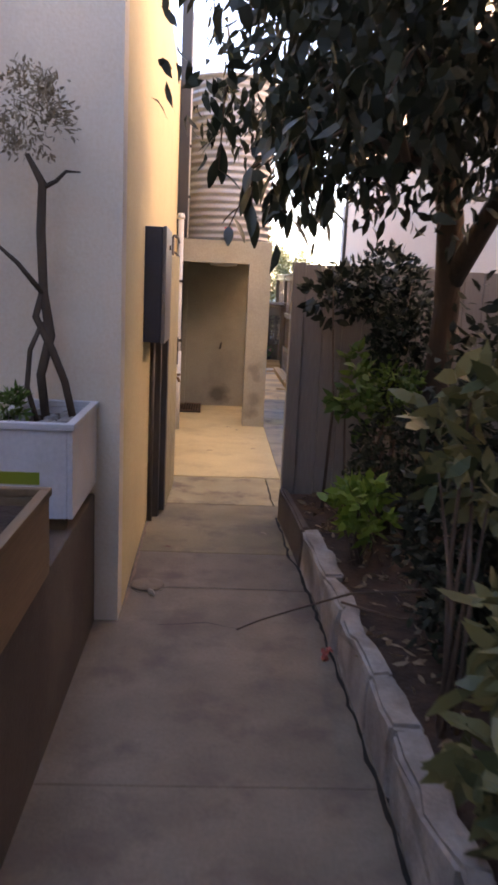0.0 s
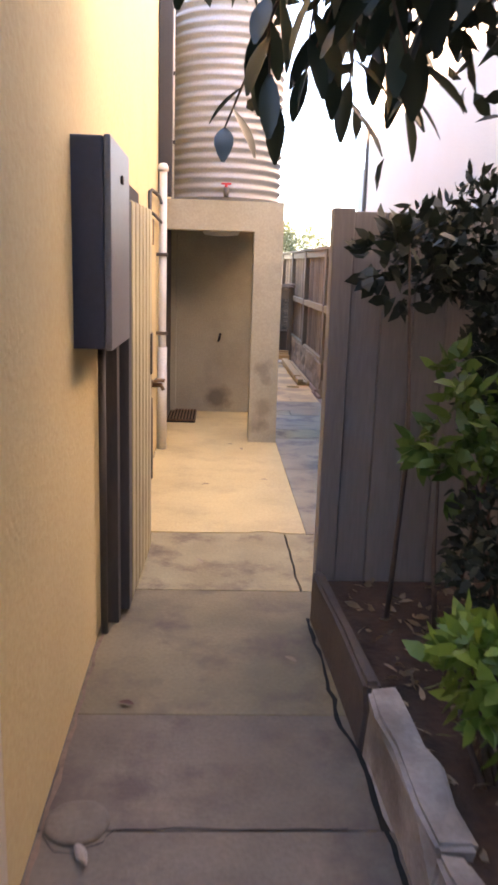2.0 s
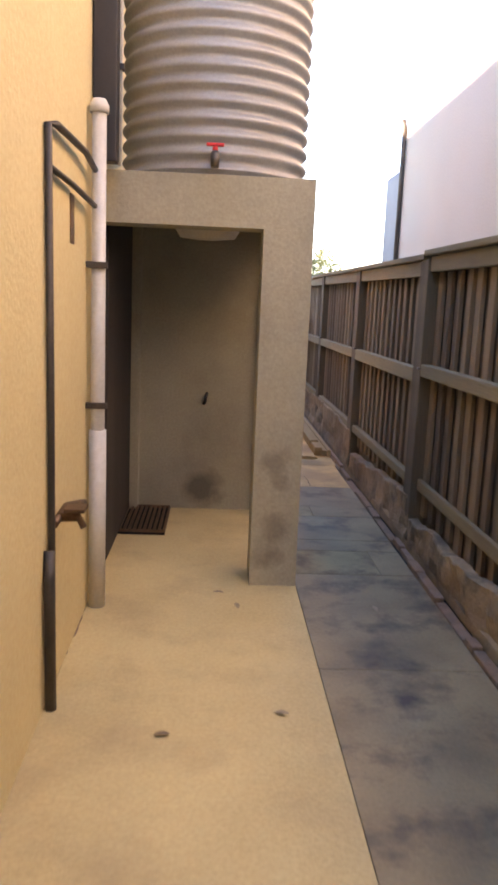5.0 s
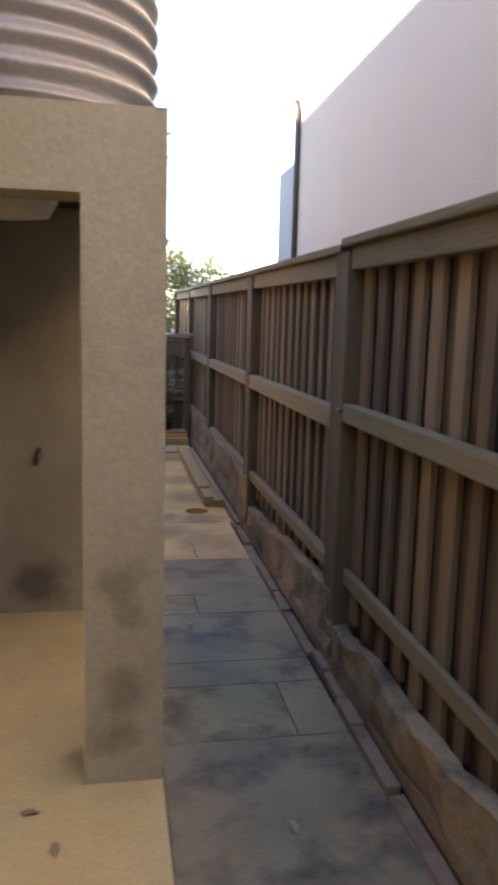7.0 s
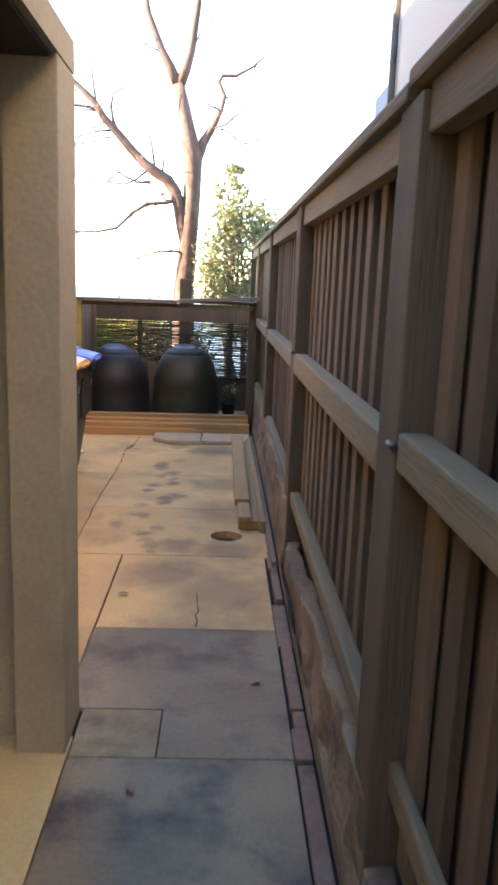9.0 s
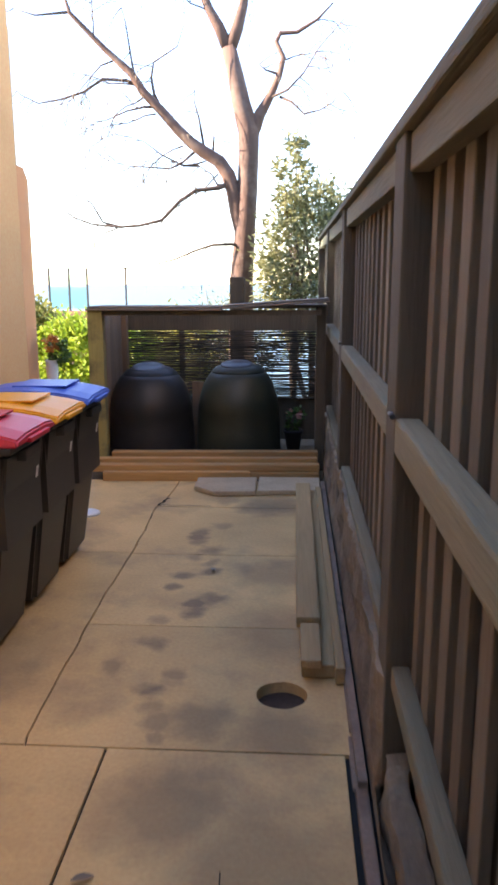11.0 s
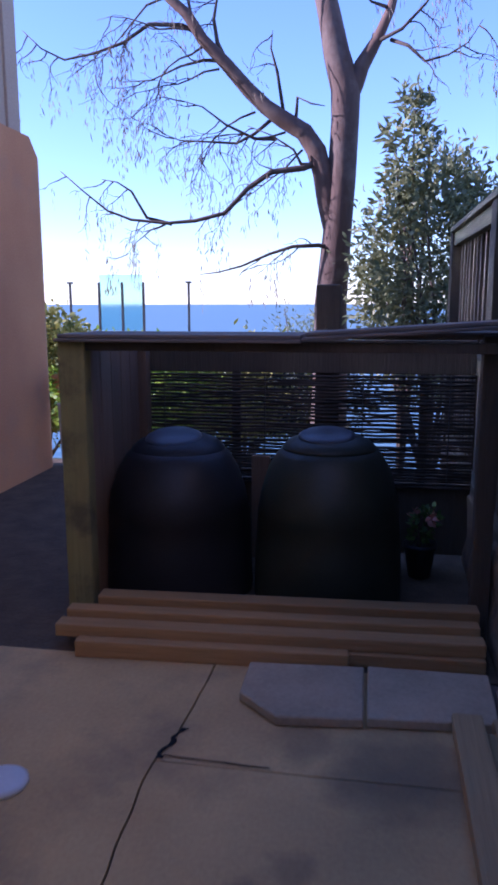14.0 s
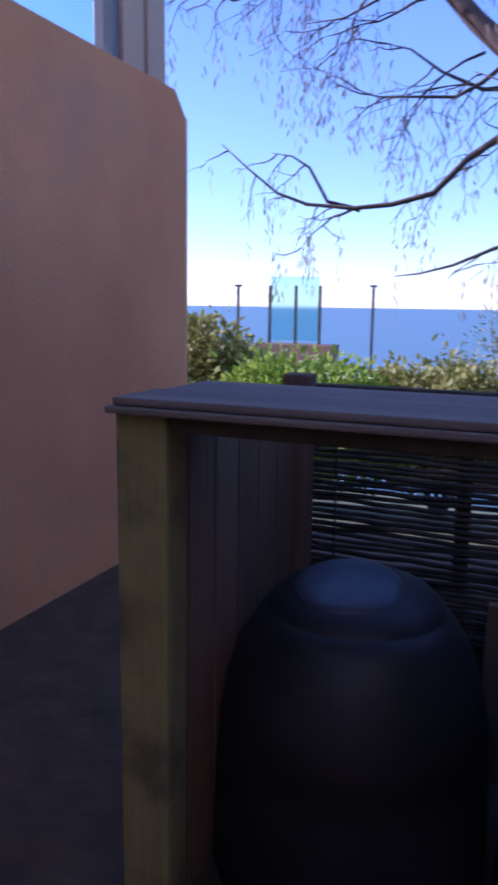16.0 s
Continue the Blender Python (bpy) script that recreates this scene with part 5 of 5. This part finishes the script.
# ---- far garden ----
def bush(name, at, size, n, m, label, seed, ll, lw):
    g = np.random.default_rng(seed)
    t = thing(name, (at[0], at[1], ground_height(at[0], at[1])), label, "bush")
    p, d, heads = clump(g, at, size, n, 10)
    bm = bmesh.new()
    base = Vector((at[0], at[1], ground_height(at[0], at[1]) - 0.1))
    for i in range(8):
        h = Vector(heads[i % len(heads)])
        tube(bm, [base, base.lerp(h, 0.5) + Vector(g.uniform(-0.1, 0.1, 3)), h], [0.03, 0.02, 0.006], 6)
    part("stem", bm, M_TWIG, t)
    leaf_mesh("foliage", p, d, g.uniform(*ll, len(p)), g.uniform(*lw, len(p)), m, g, t)


bush("bush", (-3.1, 24.0, 0.60), (0.85, 0.8, 0.78), 12000, M_LEAF_Y, "sunlit yellow green garden bush", 51, (0.07, 0.12), (0.035, 0.055))
bush("bush", (-1.7, 23.6, 0.42), (1.1, 0.7, 0.60), 9000, M_LEAF_L, "low sunlit lime green garden bush", 52, (0.07, 0.12), (0.035, 0.055))
bush("bush", (-0.4, 24.2, 0.38), (1.1, 0.8, 0.62), 9000, M_LEAF_Y, "low olive garden bush below the tree", 53, (0.07, 0.12), (0.035, 0.055))
bush("bush", (0.6, 23.6, 0.4), (0.7, 0.6, 0.55), 2000, M_LEAF_D, "low dark garden bush below the tree", 54, (0.05, 0.09), (0.02, 0.04))
bush("tall_bush", (1.75, 21.9, 1.7), (0.72, 0.6, 1.15), 9000, M_LEAF_S, "tall silvery green bush behind the fence end", 55, (0.06, 0.11), (0.02, 0.04))
bush("tall_bush", (1.5, 21.95, 2.75), (0.22, 0.2, 0.7), 900, M_LEAF_S, "upright silvery green leading shoots", 57, (0.07, 0.12), (0.02, 0.04))
bush("tall_bush", (2.5, 22.6, 1.9), (0.7, 0.6, 0.9), 3000, M_LEAF_S, "silvery bush behind the fence end", 58, (0.06, 0.11), (0.02, 0.04))
bush("tall_bush", (0.1, 27.5, 0.6), (1.0, 0.8, 0.9), 1500, M_LEAF_S, "hazy pale bush beyond the tree trunk", 56, (0.06, 0.11), (0.02, 0.035))
bush("bush", (-5.5, 25.5, 0.3), (1.8, 1.2, 0.9), 3600, M_LEAF_Y, "sunlit garden bush beyond the terracotta wall", 59, (0.06, 0.1), (0.025, 0.045))

wp = thing("tall_planter", (-1.52, 21.1, 0), "tall narrow white planter beside the terracotta wall end", "planter")
part("pot", lathe(bmesh.new(), [(0.05, -0.01), (0.06, 0.1), (0.075, 0.56), (0.08, 0.60), (0.065, 0.60), (0.06, 0.55)], (-1.52, 21.1, 0.0), 20), M_STRIP, wp)
p_ = thing("flowering_plant", (-1.52, 21.1, 0.55), "small orange flowering plant in the tall white planter", "plant")
g = np.random.default_rng(88)
p, d, _ = clump(g, (-1.50, 21.1, 0.80), (0.10, 0.10, 0.10), 200)
leaf_mesh("flowers", p, d, g.uniform(0.04, 0.07, len(p)), g.uniform(0.02, 0.035, len(p)), M_LEAF_O, g, p_)
p, d, _ = clump(g, (-1.42, 21.12, 0.70), (0.12, 0.12, 0.16), 400)
leaf_mesh("foliage", p, d, g.uniform(0.04, 0.07, len(p)), g.uniform(0.02, 0.035, len(p)), M_LEAF_G, g, p_)
part("stem", tube(bmesh.new(), [(-1.52, 21.1, 0.53), (-1.51, 21.1, 0.65), (-1.50, 21.1, 0.8)], [0.01, 0.008, 0.005], 6), M_TWIG, p_)

# ---- gum tree ----
gum = thing("gum_tree", (0.83, 22.6, 0), "nearly bare gum tree with reddish bark and hanging dry leaves", "tree")
Y = 22.6
bm = bmesh.new()
tube(bm, [(0.76, Y, -0.3), (0.77, Y, 0.8), (0.77, Y, 1.5), (0.82, Y, 2.2), (0.85, Y, 2.74), (0.88, Y, 3.26), (0.87, Y, 3.55), (0.78, Y, 3.88), (0.71, Y, 4.23), (0.62, Y, 4.6)],
     [0.20, 0.18, 0.165, 0.148, 0.140, 0.142, 0.145, 0.125, 0.11, 0.10], 20)
tube(bm, [(0.63, Y, 4.55), (0.48, Y, 4.84), (0.36, Y, 5.05), (0.15, Y, 5.6), (0.0, Y + 0.1, 6.4)], [0.085, 0.075, 0.06, 0.045, 0.02], 12)
tube(bm, [(0.63, Y, 4.55), (0.73, Y, 4.8), (0.81, Y, 5.1), (0.90, Y, 5.75), (0.95, Y, 6.5)], [0.085, 0.08, 0.065, 0.045, 0.02], 12)
tube(bm, [(0.88, Y, 3.35), (0.96, Y, 3.60), (1.03, Y, 3.76), (1.17, Y - 0.02, 3.98), (1.29, Y - 0.05, 4.22), (1.34, Y - 0.05, 4.43), (1.24, Y, 4.64), (1.30, Y, 4.75), (1.52, Y, 4.76), (1.79, Y, 4.90), (1.98, Y, 5.1)], [0.08, 0.085, 0.075, 0.055, 0.045, 0.038, 0.034, 0.03, 0.025, 0.018, 0.008], 10)
tube(bm, [(0.80, Y, 1.7), (0.76, Y, 2.2), (0.71, Y - 0.02, 2.5), (0.66, Y - 0.03, 2.76), (0.60, Y - 0.05, 2.97), (0.48, Y - 0.05, 3.15), (0.28, Y - 0.1, 3.27), (0.11, Y - 0.1, 3.39), (-0.06, Y - 0.1, 3.56), (-0.28, Y - 0.15, 3.79), (-0.5, Y - 0.2, 4.02), (-0.67, Y - 0.2, 4.24), (-1.0, Y - 0.2, 4.55), (-1.42, Y - 0.3, 4.95), (-1.52, Y - 0.3, 5.3)],
     [0.07, 0.085, 0.095, 0.095, 0.095, 0.09, 0.085, 0.078, 0.07, 0.062, 0.055, 0.05, 0.04, 0.026, 0.01], 14)
for v in bm.verts:
    v.co += noise.noise_vector(v.co * 3.0) * 0.018
part("trunk", bm, M_GUM, gum)
bm = bmesh.new()
rr = random.Random(8)
hang = []


def twig(p, d, length, r, depth):
    n = 6
    pts = [p]
    q = Vector(p)
    dd = Vector(d).normalized()
    for i in range(n):
        dd = (dd + Vector((rr.uniform(-0.42, 0.42), rr.uniform(-0.25, 0.25), rr.uniform(-0.42, 0.30)))).normalized()
        q = q + dd * length / n
        pts.append(q.copy())
    tube(bm, pts, [max(r * (1 - i / (n + 1)), 0.002) for i in range(n + 1)], 5)
    hang.extend(pts[2:])
    if depth > 0:
        for i in range(2, n + 1):
            if rr.random() < 0.85:
                s = rr.choice((-1, 1))
                nd = (dd + Vector((s * rr.uniform(0.3, 0.9), rr.uniform(-0.3, 0.3), rr.uniform(-0.7, 0.4)))).normalized()
                twig(pts[i], nd, length * rr.uniform(0.35, 0.55), r * 0.5, depth - 1)


BRANCHES = {
    0.034: [[(0.60, 2.86), (0.48, 2.80), (0.17, 2.77), (-0.06, 2.62), (-0.3, 2.38), (-0.6, 2.31), (-0.89, 2.29), (-1.26, 2.33), (-1.5, 2.42), (-1.74, 2.61), (-1.97, 2.81)]],
    0.026: [[(0.74, 2.04), (0.65, 2.06), (0.39, 2.05), (0.16, 1.98), (-0.13, 1.86), (-0.37, 1.80), (-0.55, 1.78)],
            [(-0.58, 4.12), (-0.73, 4.17), (-1.05, 4.19), (-1.31, 4.03), (-1.61, 3.94), (-1.92, 3.89), (-2.15, 4.0), (-2.33, 4.17)],
            [(-0.28, 3.80), (-0.37, 3.99), (-0.40, 4.2), (-0.36, 4.38), (-0.04, 4.56), (0.05, 4.8)]],
    0.02: [[(0.17, 3.30), (-0.0, 3.14), (-0.18, 3.05), (-0.46, 3.07), (-0.75, 3.09), (-0.93, 3.16)],
           [(0.2, 3.1), (-0.0, 3.09), (-0.29, 3.23), (-0.52, 3.4), (-0.75, 3.47)],
           [(0.55, 2.85), (0.46, 2.84), (0.39, 2.97), (0.17, 3.11), (-0.06, 3.2)],
           [(0.28, 3.3), (0.22, 3.7), (0.16, 3.91), (0.18, 4.06)],
           [(0.39, 3.2), (0.42, 3.46), (0.56, 3.39), (0.69, 3.36)],
           [(-0.40, 3.86), (-0.51, 3.84), (-0.74, 3.79), (-1.03, 3.67), (-1.33, 3.66)],
           [(-0.64, 4.2), (-0.66, 4.41), (-0.72, 4.87), (-0.78, 5.1)],
           [(-1.50, 5.05), (-1.92, 4.99), (-2.3, 5.1)],
           [(1.17, 3.95), (1.4, 4.02), (1.61, 4.22), (1.8, 4.51), (2.15, 4.88)],
           [(1.3, 3.96), (1.46, 3.87), (1.62, 3.72), (1.83, 3.76), (2.0, 3.85), (2.12, 4.03)],
           [(1.28, 4.24), (1.11, 4.27), (1.0, 4.36)],
           [(-0.89, 2.3), (-1.13, 2.36), (-1.28, 2.62), (-1.42, 2.71), (-1.58, 2.74)]]}
for r0, group_ in BRANCHES.items():
    for line in group_:
        n = len(line)
        pts = [Vector((x, Y - 0.12 - 0.02 * k, z)) for k, (x, z) in enumerate(line)]
        pts[0].y = Y - 0.04
        tube(bm, pts, [r0 * (1 - 0.85 * k / (n - 1)) for k in range(n)], 7)
        fine = []
        for a_, b_ in zip(pts[1:], pts[2:]):
            for u in (0.25, 0.75):
                q = a_.lerp(b_, u)
                fine.append(q)
                if r0 > 0.019 and rr.random() < 0.6:
                    twig(q, (-0.55 if q.x < 0.9 else 0.5, rr.uniform(-0.3, 0.3), rr.uniform(-0.7, 0.35)), rr.uniform(0.2, 0.5), 0.008, 1)
        hang += fine
for p, d, ln in (((0.3, Y - 0.1, 3.15), (-1, 0, -0.25), 0.9), ((0.46, Y, 3.0), (-0.9, 0, -0.4), 0.8), ((0.0, Y - 0.1, 3.35), (-0.9, 0, -0.1), 0.9), ((-0.35, Y - 0.15, 3.75), (-1, 0, 0.0), 0.9),
                 ((-0.6, Y - 0.2, 4.1), (-1, 0, 0.2), 1.0), ((-0.9, Y - 0.2, 4.4), (-1, 0, -0.1), 1.0), ((-0.5, Y - 0.2, 3.95), (-0.8, 0, -0.5), 0.8), ((-1.1, Y - 0.2, 4.6), (0.1, 0, 1), 0.8),
                 ((1.5, Y, 4.76), (0.9, 0, 0.3), 0.6), ((1.3, Y, 4.4), (0.8, 0, 0.4), 0.6), ((0.4, Y, 5.0), (-0.5, 0, 0.7), 0.9), ((0.8, Y, 5.1), (0.6, 0, 0.7), 0.9), ((-0.9, Y - 0.25, 2.28), (-0.8, 0, -0.35), 0.5)):
    twig(p, d, ln, 0.013, 2)
part("branchwork", bm, M_TWIG, gum, "", "stuff")
g = np.random.default_rng(61)
hp_ = np.array([tuple(h) for h in hang])
sel = hp_[g.integers(0, len(hp_), 330)]
sel = np.repeat(sel, 7, axis=0) + np.repeat(g.normal(size=(330, 3)) * 0.02, 7, axis=0)
n_ = len(sel)
strands = sel + np.stack([g.normal(size=n_) * 0.016, g.normal(size=n_) * 0.016, -g.uniform(0.0, 0.34, n_)], axis=1)
dirs = np.stack([g.normal(size=n_) * 0.25, g.normal(size=n_) * 0.25, -np.ones(n_)], axis=1)
leaf_mesh("foliage", strands, dirs, g.uniform(0.05, 0.10, n_), g.uniform(0.006, 0.012, n_), M_LEAF_DRY, g, gum)

# ---- small litter on the paving ----
g = np.random.default_rng(71)
spots_ = [(0.35, 9.05), (0.62, 10.3), (0.5, 10.45), (0.7, 6.4), (0.2, 12.9), (1.2, 11.9), (1.35, 10.3), (0.8, 9.2), (0.3, 7.5), (1.1, 15.6), (0.95, 13.4), (1.62, 12.6), (1.66, 11.4), (1.65, 10.2), (1.2, 7.6)]
me_leaf = leaf_piece(0.06, 0.028, M_LEAF_DRY)
for x, y in spots_:
    t = thing("dry_leaf", (x, y, 0.006), "small curled dry brown leaf lying on the concrete", "leaf", "dry leaves on the paving")
    piece("blade", me_leaf, t, (x, y, 0.012), Matrix.Rotation(g.uniform(0, 6.28), 4, "Z") @ Matrix.Rotation(math.pi / 2 - 0.1, 4, "X"))
chip = thing("concrete_chip", (0.10, 5.30, 0.0), "small pale broken chip of concrete beside the crack", "rubble")
bm = bmesh.new()
bmesh.ops.create_icosphere(bm, subdivisions=2, radius=0.026, matrix=Matrix.Translation((0.045, 5.29, 0.012)) @ Matrix.Rotation(0.5, 4, "Z") @ Matrix.Diagonal((0.6, 1.9, 0.55, 1)))
for v in bm.verts:
    v.co += noise.noise_vector(v.co * 30) * 0.008
part("piece", bm, M_KERB, chip)
mark = thing("survey_mark", (0.01, 5.42, 0.0), "round worn concrete cap set in the path beside the crack", "path cap")
bm = lathe(bmesh.new(), [(0.095, 0.0), (0.093, 0.008), (0.080, 0.013), (0.03, 0.014), (0.001, 0.013)], (0.01, 5.42, 0.0), 28)
for v in bm.verts:
    v.co += noise.noise_vector(v.co * 22) * 0.006
part("cap", bm, M_CONC, mark)
rl = thing("red_leaf", (0.107, 6.0, 0.005), "small flat reddish brown leaf lying on the path", "leaf")
piece("blade", leaf_piece(0.06, 0.03, leafmat("red_leaf", (0.11, 0.045, 0.03), (0.13, 0.055, 0.035), 0.6, 0.2)), rl, (0.107, 6.03, 0.012), Matrix.Rotation(1.2, 4, "Z") @ Matrix.Rotation(math.pi / 2 - 0.1, 4, "X"))
fl = thing("fallen_petal", (0.913, 4.607, 0.004), "small crumpled pink petal lying beside the kerb", "petal")
p, d, _ = clump(np.random.default_rng(5), (0.913, 4.607, 0.02), (0.022, 0.022, 0.012), 16)
leaf_mesh("petals", p, d, np.full(len(p), 0.03), np.full(len(p), 0.022), leafmat("pink_petal", (0.55, 0.14, 0.12), (0.65, 0.22, 0.18), 0.6, 0.2), np.random.default_rng(6), fl)
